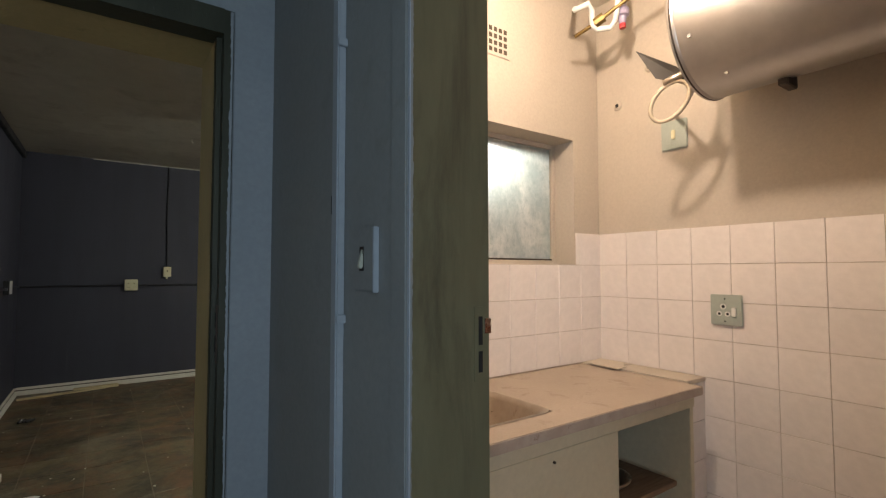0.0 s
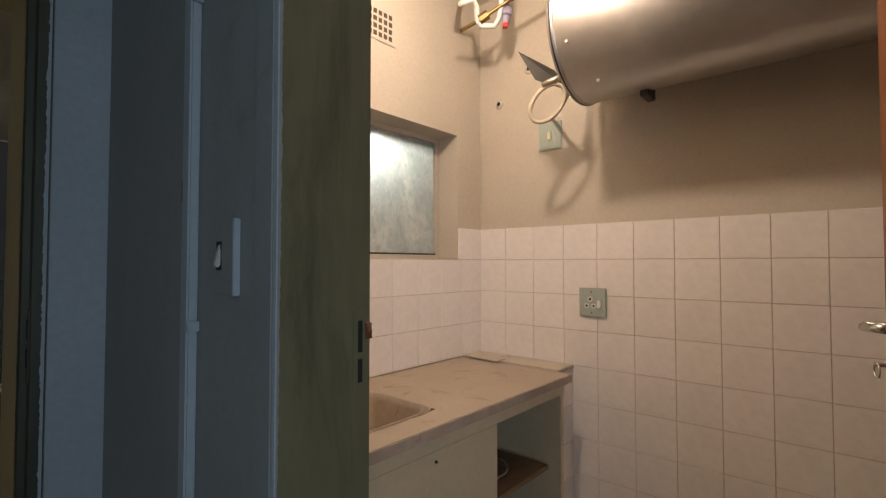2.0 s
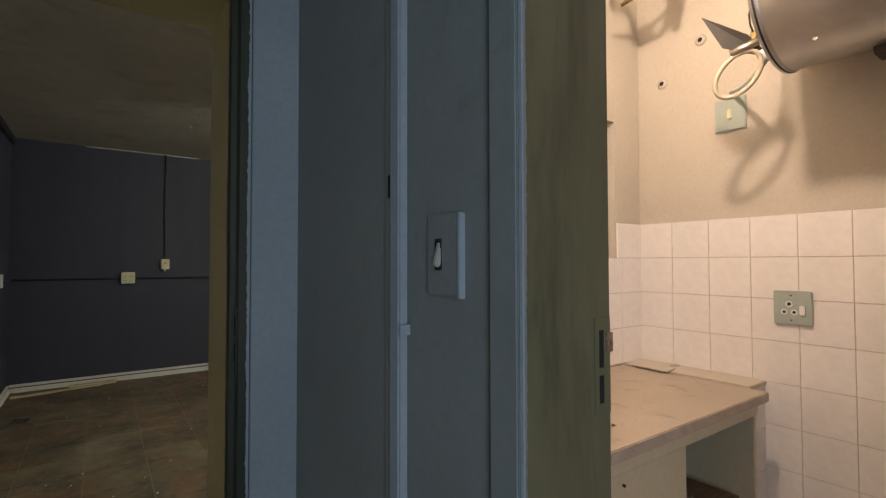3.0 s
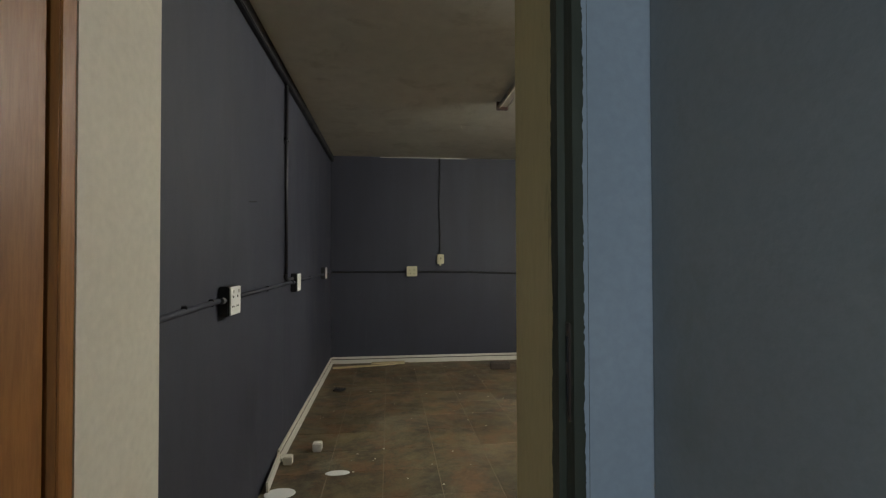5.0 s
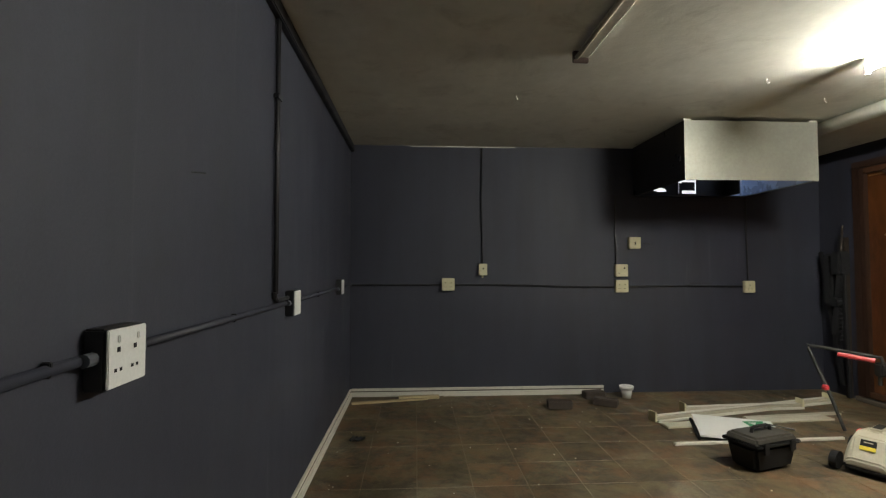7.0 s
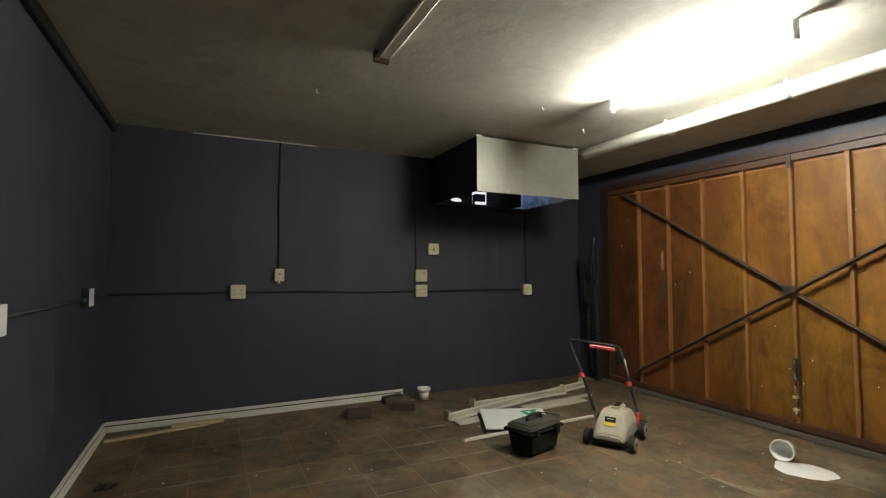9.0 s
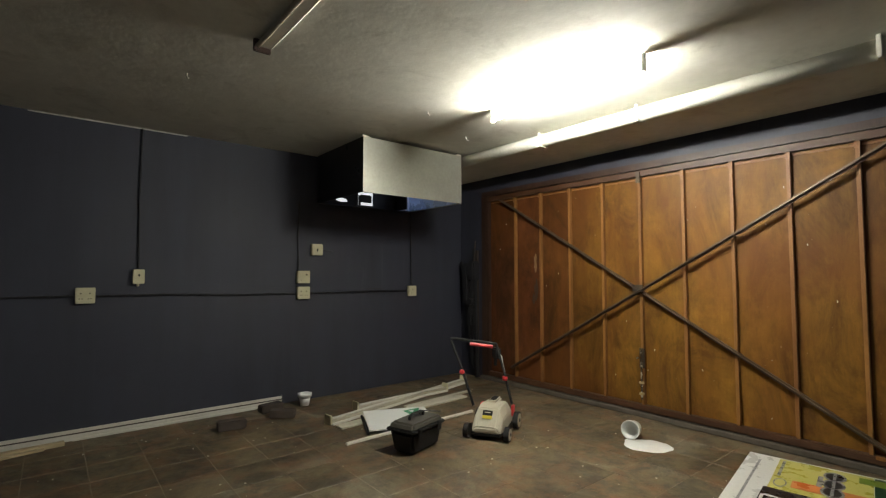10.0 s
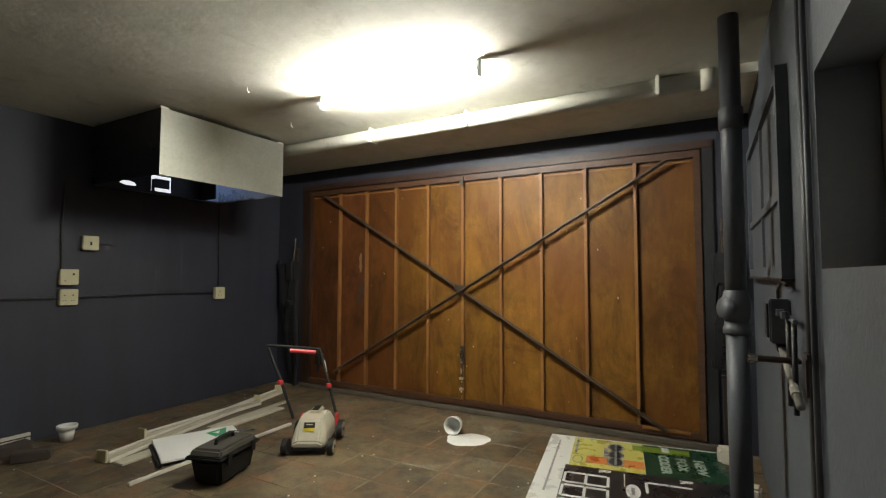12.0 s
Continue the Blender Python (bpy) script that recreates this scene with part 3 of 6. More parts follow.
def passage_fittings():
    c = thing("conduit", (0.51, 0.92, 0), "white painted conduit strip running up the passage wall", "conduit")
    part("channel", boxes((0.500, 0.517, 0.900, 0.928, 0.0, 2.60), bevel=0.003), M_STRIP, c)
    part("backing", boxes((0.508, 0.517, 0.930, 0.955, 0.0, 2.60), bevel=0.002), M_PASSAGE, c, "grey painted wall batten")
    for z in (0.62, 1.19, 1.72):
        part("clip", boxes((0.499, 0.517, 0.893, 0.899, z, z + 0.016), bevel=0.001), M_STRIP, c)
    part("slot", boxes((0.5060, 0.5078, 0.936, 0.944, 1.40, 1.435)), M_HOLE, c)
    s = thing("light_switch", (0.518, 0.80, 1.30), "old painted-over light switch plate on the passage wall", "switch")
    part("plate", boxes((0.510, 0.5175, 0.768, 0.838, 1.254, 1.364), bevel=0.002), M_PASSAGE, s)
    part("edge", boxes((0.5075, 0.5175, 0.7615, 0.767, 1.252, 1.362), bevel=0.001), M_STRIP, s, "bare pale plate edge")
    part("rocker_hole", boxes((0.508, 0.5098, 0.803, 0.817, 1.288, 1.330)), M_HOLE, s)
    r = boxes((-0.009, 0.0, -0.005, 0.005, -0.017, 0.017), bevel=0.002)
    r.transform(pose(0.5128, 0.808, 1.308, 0, 14, 0))
    part("rocker", r, M_GREY_PLATE, s, "grimy toggle")


passage_fittings()

# ---------------------------------------------------------------- garage door
GX = 4.42


def garage_door():
    d = thing("garage_door", (GX, 4.17, 0), "brown varnished plywood tip-up garage door with battens and a steel cross brace", "garage door")
    y0, y1, z0, z1 = 2.13, 6.20, 0.055, 2.262
    edges = [y0 + 0.05, 2.604, 3.002, 3.390, 3.776, 4.170, 4.560, 4.952, 5.341, 5.718, y1 - 0.05]
    for a, b in zip(edges, edges[1:]):
        # far panels: redder varnish, and the lamp's falloff painted in by steps
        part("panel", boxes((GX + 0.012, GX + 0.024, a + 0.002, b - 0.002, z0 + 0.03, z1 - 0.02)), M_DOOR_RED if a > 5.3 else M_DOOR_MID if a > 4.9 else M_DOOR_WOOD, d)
    for y in edges[1:-1]:
        part("rib", boxes((GX - 0.028, GX + 0.012, y - 0.013, y + 0.013, z0 + 0.055, z1 - 0.057), bevel=0.003), M_RIB_WOOD, d)
        part("rib_head", boxes((GX - 0.034, GX - 0.028, y - 0.017, y + 0.017, z1 - 0.107, z1 - 0.058), bevel=0.002), M_RIB_WOOD, d)
    part("stile", boxes((GX - 0.03, GX + 0.03, y0, y0 + 0.05, z0, z1), bevel=0.004), M_RAIL_WOOD, d)
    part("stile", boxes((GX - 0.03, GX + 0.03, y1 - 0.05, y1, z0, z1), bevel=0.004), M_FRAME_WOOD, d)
    part("top_rail", boxes((GX - 0.03, GX + 0.03, y0 + 0.05, y1 - 0.05, z1 - 0.056, z1), bevel=0.004), M_RAIL_WOOD, d)
    part("bottom_rail", boxes((GX - 0.034, GX + 0.03, y0 + 0.05, y1 - 0.05, z0, z0 + 0.055), bevel=0.004), M_RAIL_WOOD, d)
    part("bottom_cleat", boxes((GX - 0.046, GX - 0.035, 2.24, 2.58, z0 + 0.035, z0 + 0.06), bevel=0.003), M_RIB_WOOD, d)
    # rubbed and greasy marks, paint drops
    def mark(y, z, w, h, mat, label, seed):
        rnd, bm = random.Random(seed), bmesh.new()
        ring = []
        for i in range(18):
            a = i * math.tau / 18
            k = rnd.uniform(0.65, 1.1)
            ring.append(bm.verts.new((GX + 0.0112, y + w * k * math.cos(a), z + h * k * math.sin(a))))
        bm.faces.new(ring)
        part("mark", bm, mat, d, label)
    mark(5.44, 1.42, 0.022, 0.13, M_SCUFF, "pale rubbed mark", 1)
    mark(5.43, 1.12, 0.030, 0.13, M_FRAME_WOOD, "dark greasy mark", 2)
    mark(5.47, 1.02, 0.022, 0.07, M_FRAME_WOOD, "dark greasy mark", 3)
    rnd = random.Random(21)
    for i in range(18):
        mark(rnd.uniform(2.3, 6.0), rnd.uniform(0.2, 2.1), 0.003, rnd.uniform(0.004, 0.011), M_WHITE_PAINT, "", 40 + i)
    # a thin batten under the top rail, bay by bay
    for a, b in zip(edges, edges[1:]):
        part("top_batten", boxes((GX + 0.004, GX + 0.012, a + 0.02, b - 0.02, z1 - 0.085, z1 - 0.072), bevel=0.002), M_RIB_WOOD, d)
    # angle irons in an X
    for a, b, off in (((5.93, 2.19), (2.40, 0.09), 0.042), ((5.74, 0.22), (2.37, 2.19), 0.070)):
        p0, p1 = Vector((GX - off, a[0], a[1])), Vector((GX - off, b[0], b[1]))
        bm = beam(p0, p1, 0.008, 0.034)
        beam(p0 + Vector((-0.010, 0, 0)), p1 + Vector((-0.010, 0, 0)), 0.030, 0.007, bm)
        part("brace", bm, M_BRACE, d, "dark steel angle brace")
    part("brace_plate", boxes((GX - 0.090, GX - 0.084, 4.12, 4.22, 1.14, 1.20), bevel=0.002), M_STEEL_DARK, d)
    lock = part("bolt_plate", boxes((GX - 0.036, GX - 0.028, 4.145, 4.195, 0.44, 0.62), bevel=0.002), M_STEEL_DARK, d, "worn steel bolt on the middle rib")
    part("bolt", rod((GX - 0.046, 4.17, 0.16), (GX - 0.046, 4.17, 0.60), 0.008), M_CHROME, lock)
    part("bolt_knob", rod((GX - 0.046, 4.17, 0.54), (GX - 0.095, 4.185, 0.535), 0.008), M_CHROME, lock)
    for z in (0.20, 0.30):
        part("bolt_loop", boxes((GX - 0.06, GX - 0.028, 4.150, 4.190, z, z + 0.022), bevel=0.003), M_PINE, lock)
    part("top_catch", boxes((GX - 0.05, GX - 0.034, 4.150, 4.190, 2.145, 2.25), bevel=0.003), M_STEEL_DARK, d)
    f = thing("garage_door_frame", (GX, 4.17, 0), "dark timber frame round the garage door opening", "door frame", kind="structure")
    part("post", boxes((GX - 0.02, GX + 0.08, 2.045, 2.125, 0, 2.27), bevel=0.004), M_BLACK, f)
    part("post", boxes((GX - 0.02, GX + 0.08, 6.205, 6.285, 0, 2.27), bevel=0.004), M_FRAME_WOOD, f)
    part("lintel_board", boxes((GX - 0.02, GX + 0.08, 2.045, 6.285, 2.272, 2.335), bevel=0.004), M_FRAME_WOOD, f)
    part("threshold", boxes((GX - 0.06, GX + 0.1, 2.05, 6.28, 0.0, 0.045), bevel=0.006), M_SILL, f, "raised dusty concrete threshold")
    structure("wall_outside", boxes((GX + 0.05, GX + 0.19, 2.0, 6.3, 0.0, 2.30)), M_BLACK, "dark space behind the garage door", "wall")
    # steel arms with springs at both sides
    for y, s in ((6.36, 1), (2.00, -1)):
        g = thing("door_spring", (GX - 0.06, y, 0), "greasy black lifting arm with a coil spring beside the garage door", "door spring", "door springs")
        part("channel", boxes((GX - 0.055, GX - 0.015, y - 0.022, y + 0.022, 0.0, 1.60), bevel=0.003), M_STEEL_DARK, g)
        pts = [(GX - 0.09 + 0.030 * math.cos(i * 0.9), y + 0.030 * math.sin(i * 0.9), 0.55 + i * 0.0062) for i in range(140)]
        part("spring", tube_path(pts, 0.007, 5), M_BLACK, g)
        part("arm", beam((GX - 0.075, y + 0.05 * s, 0.30), (GX - 0.075, y + 0.012 * s, 1.62), 0.012, 0.045), M_BLACK, g)
        part("hook", rod((GX - 0.09, y, 1.40), (GX - 0.06, y, 1.72), 0.010), M_STEEL_DARK, g)
        part("weight", boxes((GX - 0.15, GX - 0.02, y - 0.05, y + 0.07, 1.22, 1.46), bevel=0.02), M_BLACK, g)
        part("linkage", beam((GX - 0.12, y + 0.06, 0.62), (GX - 0.10, y - 0.02, 1.40), 0.03, 0.06, bevel=0.008), M_BLACK, g)
        if s > 0:
            part("counterweight", boxes((GX - 0.13, GX - 0.03, y + 0.075, y + 0.19, 0.92, 1.44), bevel=0.025), M_BLACK, g, "greasy black counterweight")
            part("strut", beam((GX - 0.09, y + 0.23, 1.46), (GX - 0.07, y + 0.03, 0.12), 0.025, 0.05, bevel=0.006), M_BLACK, g)
            part("strut", beam((GX - 0.10, y - 0.07, 0.02), (GX - 0.09, y - 0.03, 1.30), 0.025, 0.045, bevel=0.006), M_BLACK, g)
        part("pivot", rod((GX - 0.16, y + 0.02, 0.95), (GX - 0.05, y + 0.02, 0.95), 0.045, 12), M_BLACK, g)


garage_door()

# ---------------------------------------------------------------- garage: ceiling


def lit_lamp():
    t = thing("fluorescent_lamp", (2.76, 3.85, CEIL), "burning bare fluorescent tube batten under the garage ceiling", "lamp")
    part("batten", boxes((2.752, 2.768, 3.24, 4.46, CEIL - 0.012, CEIL), bevel=0.003), M_WHITE_PAINT, t)
    part("tube", rod((2.76, 3.26, 2.485), (2.76, 4.44, 2.485), 0.016, 12), M_TUBE, t, "glowing white tube", smooth=True)
    for y, s in ((3.235, -1), (4.465, 1)):
        part("lamp_holder", boxes((2.742, 2.778, min(y, y - 0.02 * s), max(y, y - 0.02 * s), 2.455, CEIL - 0.001), bevel=0.003), M_WHITE_PLASTIC, t)


def dead_lamp():
    t = thing("lamp_batten", (1.02, 3.85, CEIL), "unlit dusty fluorescent batten under the garage ceiling", "lamp")
    part("batten", boxes((1.005, 1.065, 3.24, 4.46, CEIL - 0.045, CEIL), bevel=0.006), M_WHITE_PAINT, t)
    wing = bmesh.new()
    ends = [[wing.verts.new((x, y, z)) for x, z in ((1.066, CEIL - 0.043), (1.098, CEIL - 0.006), (1.098, CEIL - 0.001), (1.066, CEIL - 0.001))] for y in (3.245, 4.455)]
    wing.faces.new(ends[0])
    wing.faces.new(ends[1][::-1])
    for k in range(4):
        wing.faces.new((ends[0][k], ends[1][k], ends[1][(k + 1) % 4], ends[0][(k + 1) % 4]))
    bmesh.ops.recalc_face_normals(wing, faces=wing.faces[:])
    part("reflector", wing, M_WHITE_PAINT, t, "cream sloping reflector")
    part("tube", rod((0.990, 3.26, CEIL - 0.05), (0.990, 4.44, CEIL - 0.05), 0.013, 14), M_DIRTY_BOARD, t, "dead grey tube", smooth=True)
    part("end_cap", boxes((0.975, 1.067, 4.462, 4.480, CEIL - 0.070, CEIL), bevel=0.004), M_FRAME_WOOD, t, "brown end cap")
    part("end_cap", boxes((0.975, 1.067, 3.220, 3.238, CEIL - 0.070, CEIL), bevel=0.004), M_FRAME_WOOD, t, "brown end cap")


def ceiling_pipe():
    p = thing("ceiling_pipe", (3.56, 3.8, 2.5), "cream painted waste pipe clipped under the garage ceiling", "pipe")
    part("pipe", rod((3.56, 2.05, 2.497), (3.56, 6.69, 2.497), 0.055, 20), M_CEILING, p, smooth=True)
    for y in (2.35, 3.7, 4.62):
        part("clip", boxes((3.50, 3.62, y - 0.012, y + 0.012, 2.435, CEIL - 0.001), bevel=0.004), M_CEILING, p)
    part("end_socket", rod((3.56, 2.03, 2.497), (3.56, 2.11, 2.497), 0.064, 20), M_CEILING, p, smooth=True)


def hood():
    h = thing("extractor_hood", (2.885, 6.1, 2.03), "galvanised sheet steel extractor hood hung under the ceiling, open below", "hood")
    x0, x1, y0, y1, z0, z1 = 2.302, 3.469, 5.617, 6.56, 2.030, 2.531
    part("front_sheet", boxes((x0, x1, y0, y0 + 0.003, z0, z1)), M_SHEET, h)
    # shade is painted on: near-black sheets left and inside, pale blue ones at right
    part("side_sheet", boxes((x0, x0 + 0.003, y0 + 0.004, y1, z0, z1)), M_SHEET_SHADED, h, "side sheet with its shade painted black")
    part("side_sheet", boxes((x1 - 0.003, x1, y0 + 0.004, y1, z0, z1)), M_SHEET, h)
    part("back_sheet", boxes((x0, x1, y1, y1 + 0.003, z0, z1)), M_SHEET_SHADED, h)
    part("top_sheet", boxes((x0 + 0.004, x1 - 0.004, y0 + 0.004, y1 - 0.001, z1 - 0.004, z1)), M_SHEET_SHADED, h)
    part("lining", boxes((x1 - 0.009, x1 - 0.006, y0 + 0.008, y1 - 0.004, z0 + 0.01, z1 - 0.008)), M_SHEET_LIT, h, "inner sheet with blue daylight in its colour")
    part("lining", boxes((3.288, x1 - 0.01, y1 - 0.007, y1 - 0.004, z0 + 0.01, z1 - 0.008)), M_SHEET_LIT, h, "inner sheet with blue daylight in its colour")
    part("lining", boxes((x0 + 0.01, 3.274, y1 - 0.007, y1 - 0.004, z0 + 0.01, z1 - 0.008)), M_SHEET_SHADED, h, "inner sheet with its shade painted dark")
    part("lip", boxes((x0 + 0.004, x1 - 0.004, y1 - 0.06, y1 - 0.008, z0, z0 + 0.006)), M_SHEET_SHADED, h, "dark folded lip")
    part("divider", boxes((3.275, 3.287, y1 - 0.22, y1 - 0.008, z0 + 0.006, z1 - 0.01)), M_SHEET_SHADED, h)
    part("duct_rim", revolve([(0.075, 0), (0.083, 0), (0.083, 0.03), (0.075, 0.03), (0.075, 0)], (0, 0, 0), 24, Matrix.Translation((3.37, 6.22, z1 - 0.006)) @ Matrix.Rotation(radians(180), 4, "X")), M_CHROME, h)
    # added glowing disc, out of view, standing in for daylight on the inner sheets
    part("duct_opening", revolve([(0.0, 0.0), (0.074, 0.0)], (0, 0, 0), 24, Matrix.Translation((3.37, 6.22, z1 - 0.010)) @ Matrix.Rotation(radians(180), 4, "X")), M_DUCT_GLOW, h, "unseen glowing disc added to light the inner sheets")
    gap = bmesh.new()
    gap.faces.new([gap.verts.new((x, y1 - 0.009, z)) for x, z in ((2.505, 2.092), (2.56, 2.076), (2.645, 2.082), (2.63, 2.108), (2.58, 2.118), (2.52, 2.112))])
    part("duct_opening", gap, M_GAP_SKY, h, "daylight in a torn gap of the back sheet")
    part("duct_opening", boxes((2.775, 2.955, y1 - 0.012, y1 - 0.009, 2.062, 2.205)), M_GAP_SKY, h, "daylight round the flap of a square vent")
    part("vent_flap", boxes((2.793, 2.932, y1 - 0.035, y1 - 0.030, 2.088, 2.176), bevel=0.002), M_SHEET_SHADED, h, "dark vent flap")
    part("flap_stem", boxes((2.765, 2.795, y1 - 0.034, y1 - 0.031, 2.055, 2.165)), M_SHEET_SHADED, h)
    part("fan_ring", revolve([(0.15, 0), (0.17, 0), (0.17, 0.10), (0.15, 0.10), (0.15, 0)], (2.58, 6.08, 2.16), 24), M_SHEET_LIT, h, smooth=False)
    blades = bmesh.new()
    for i in range(5):
        b = box(0.02, 0.14, -0.03, 0.03, -0.002, 0.002)
        b.transform(Matrix.Translation((2.58, 6.08, 2.21)) @ Matrix.Rotation(i * math.tau / 5, 4, "Z") @ Matrix.Rotation(0.5, 4, "X"))
        join(blades, b)
    join(blades, rod((2.58, 6.08, 2.17), (2.58, 6.08, 2.30), 0.035))
    part("fan", blades, M_CHROME, h)
    part("fan_bracket", boxes((2.40, 2.47, 5.74, 5.80, 2.055, 2.135), bevel=0.012), M_WHITE_PLASTIC, h, "white plastic fan bracket")
    for x in (x0 + 0.03, x1 - 0.03):
        for y in (y0 + 0.02, y1 - 0.05):
            br = part("hanger", boxes((x - 0.035, x + 0.035, y - 0.015, y + 0.015, z1 + 0.001, z1 + 0.016), bevel=0.002), M_WHITE_PAINT, h)
            part("hanger_rod", rod((x - 0.02, y, z1 + 0.01), (x - 0.02, y, CEIL), 0.005), M_CHROME, br)


def ceiling_hooks():
    for x, y, r in ((2.455, 3.51, 0.012), (2.40, 4.80, 0.010), (3.10, 5.13, 0.012), (0.80, 5.20, 0.006)):
        pts = [(x, y, CEIL), (x, y, CEIL - 0.02), (x + r, y, CEIL - 0.032), (x + 2 * r, y, CEIL - 0.024)]
        whole("ceiling_hook", tube_path(pts, 0.004, 6), M_CEILING, (x, y, CEIL), "small painted hook in the garage ceiling", "hook", "ceiling hooks")


ceiling_hooks()
lit_lamp()
dead_lamp()
ceiling_pipe()
hood()

# ---------------------------------------------------------------- garage: wall fittings


def wall_box_north(x0, x1, z0, z1, label, holes=()):
    """A surface box on the north wall."""
    b = thing("socket_box", ((x0 + x1) / 2, 6.70, z0), label, "socket", "wall sockets")
    part("body", boxes((x0, x1, 6.662, 6.6985, z0, z1), bevel=0.005), M_PLASTIC, b)
    part("face_plate", boxes((x0 + 0.003, x1 - 0.003, 6.655, 6.661, z0 + 0.003, z1 - 0.003), bevel=0.002), M_PLASTIC, b)
    for hx, hz, w, h in holes:
        part("socket_hole", boxes((x0 + hx, x0 + hx + w, 6.6535, 6.6547, z0 + hz, z0 + hz + h)), M_HOLE, b)
    return b


SOCKET_HOLES = ((0.030, 0.075, 0.010, 0.010), (0.088, 0.075, 0.010, 0.010), (0.022, 0.035, 0.007, 0.007), (0.040, 0.035, 0.007, 0.007), (0.080, 0.035, 0.007, 0.007), (0.098, 0.035, 0.007, 0.007))
wall_box_north(0.332, 0.462, 1.064, 1.190, "cream double socket box on the navy wall", SOCKET_HOLES)
sw = wall_box_north(0.712, 0.798, 1.218, 1.338, "cream switch box below a drop conduit on the navy wall", ((0.038, 0.062, 0.012, 0.018),))
part("cable_gland", rod((0.752, 6.68, 1.218), (0.752, 6.68, 1.196), 0.010), M_PLASTIC, sw)
wall_box_north(2.144, 2.278, 1.204, 1.332, "cream switched socket box above another one", ((0.085, 0.080, 0.016, 0.016), (0.03, 0.03, 0.008, 0.008)))
wall_box_north(2.146, 2.280, 1.040, 1.168, "cream double socket box on the navy wall", SOCKET_HOLES)
wall_box_north(3.536, 3.652, 1.032, 1.156, "cream single socket box on the navy wall", ((0.05, 0.075, 0.010, 0.010), (0.035, 0.035, 0.007, 0.007), (0.07, 0.035, 0.007, 0.007)))
wall_box_north(2.293, 2.418, 1.496, 1.616, "cream isolator box below the extractor hood", ((0.055, 0.04, 0.014, 0.03),))


def wall_box_west(y0, y1, z0, z1, holes=()):
    b = thing("socket_box", (-0.60, (y0 + y1) / 2, z0), "white socket box on the navy side wall", "socket", "wall sockets")
    part("body", boxes((-0.5985, -0.556, y0, y1, z0, z1), bevel=0.004), M_BLACK, b, "black painted back box")
    part("face_plate", boxes((-0.555, -0.549, y0 + 0.003, y1 - 0.003, z0 + 0.003, z1 - 0.003), bevel=0.002), M_WHITE_PLASTIC, b)
    for hy, hz, w, h in holes:
        part("socket_hole", boxes((-0.5487, -0.5475, y0 + hy, y0 + hy + w, z0 + hz, z0 + hz + h)), M_HOLE, b)
    for s in (-1, 1):
        y = y0 if s < 0 else y1
        part("cable_gland", rod((-0.578, y, 1.123), (-0.578, y + 0.028 * s, 1.123), 0.014, 10), M_PIPE, b)
    return b


big = wall_box_west(2.785, 2.925, 1.056, 1.182, SOCKET_HOLES)
for hy in (0.030, 0.098):
    part("rocker", boxes((-0.5488, -0.543, 2.785 + hy, 2.785 + hy + 0.012, 1.150, 1.166), bevel=0.002), M_WHITE_PLASTIC, big)
wall_box_west(4.27, 4.40, 1.055, 1.186)
wall_box_west(5.83, 5.96, 1.075, 1.200)


def conduits():
    w = thing("conduit", (-0.585, 4.2, 1.12), "painted surface conduit along the navy side wall", "conduit")
    for a, b in ((1.82, 2.757), (2.953, 4.242), (4.428, 5.802), (5.988, 6.69)):
        part("conduit_run", rod((-0.589, a, 1.105 if a < 2 else 1.123), (-0.589, b, 1.123), 0.0115, 12), M_NAVY, w, smooth=True)
    for y in (2.20, 2.43, 2.68, 3.56, 5.05):
        part("saddle", boxes((-0.5985, -0.580, y - 0.004, y + 0.004, 1.108, 1.138), bevel=0.002), M_BLACK, w)
    v = thing("conduit", (-0.585, 4.06, 1.8), "black drop conduits up the navy side wall", "conduit")
    for y in (4.053, 4.077):
        part("conduit_run", rod((-0.586, y, 1.18), (-0.586, y, 2.485), 0.0085, 8), M_BLACK, v, smooth=True)
    part("elbow", tube_path([(-0.586, 4.045, 1.19), (-0.586, 4.05, 1.165), (-0.586, 4.08, 1.150), (-0.586, 4.268, 1.150)], 0.012), M_BLACK, v)
    part("saddle", boxes((-0.5985, -0.573, 4.03, 4.10, 2.10, 2.12), bevel=0.002), M_BLACK, v)
    n = thing("conduit", (2.0, 6.69, 1.11), "black cable run along the navy wall between the sockets", "conduit")
    for pts in ([(-0.59, 6.688, 1.123), (0.330, 6.688, 1.124)], [(0.464, 6.688, 1.122), (1.0, 6.688, 1.119), (1.6, 6.688, 1.100), (2.144, 6.688, 1.098)],
                [(2.282, 6.688, 1.100), (2.9, 6.688, 1.106), (3.534, 6.688, 1.098)]):
        part("cable_run", tube_path(pts, 0.009, 8), M_BLACK, n)
    for x, z0, z1 in ((0.755, 1.34, 2.55), (2.165, 1.33, 2.05), (3.595, 1.158, 2.50)):
        part("drop_cable", tube_path([(x, 6.690, z0), (x - 0.012, 6.690, (z0 + z1) / 2), (x - 0.004, 6.690, z1)], 0.008, 8), M_BLACK, n)
    part("stub_cable", tube_path([(2.43, 6.692, 1.555), (2.50, 6.692, 1.552), (2.55, 6.692, 1.540)], 0.004, 6), M_BLACK, n)
    part("scrape", boxes((2.96, 3.20, 6.6965, 6.6988, 1.128, 1.136)), M_BLACK, n)
    whole("nail", rod((-0.600, 3.235, 1.589), (-0.575, 3.275, 1.594), 0.003, 6), M_BLACK, (-0.6, 3.254, 1.589), "bent nail in the navy side wall", "nail")


conduits()


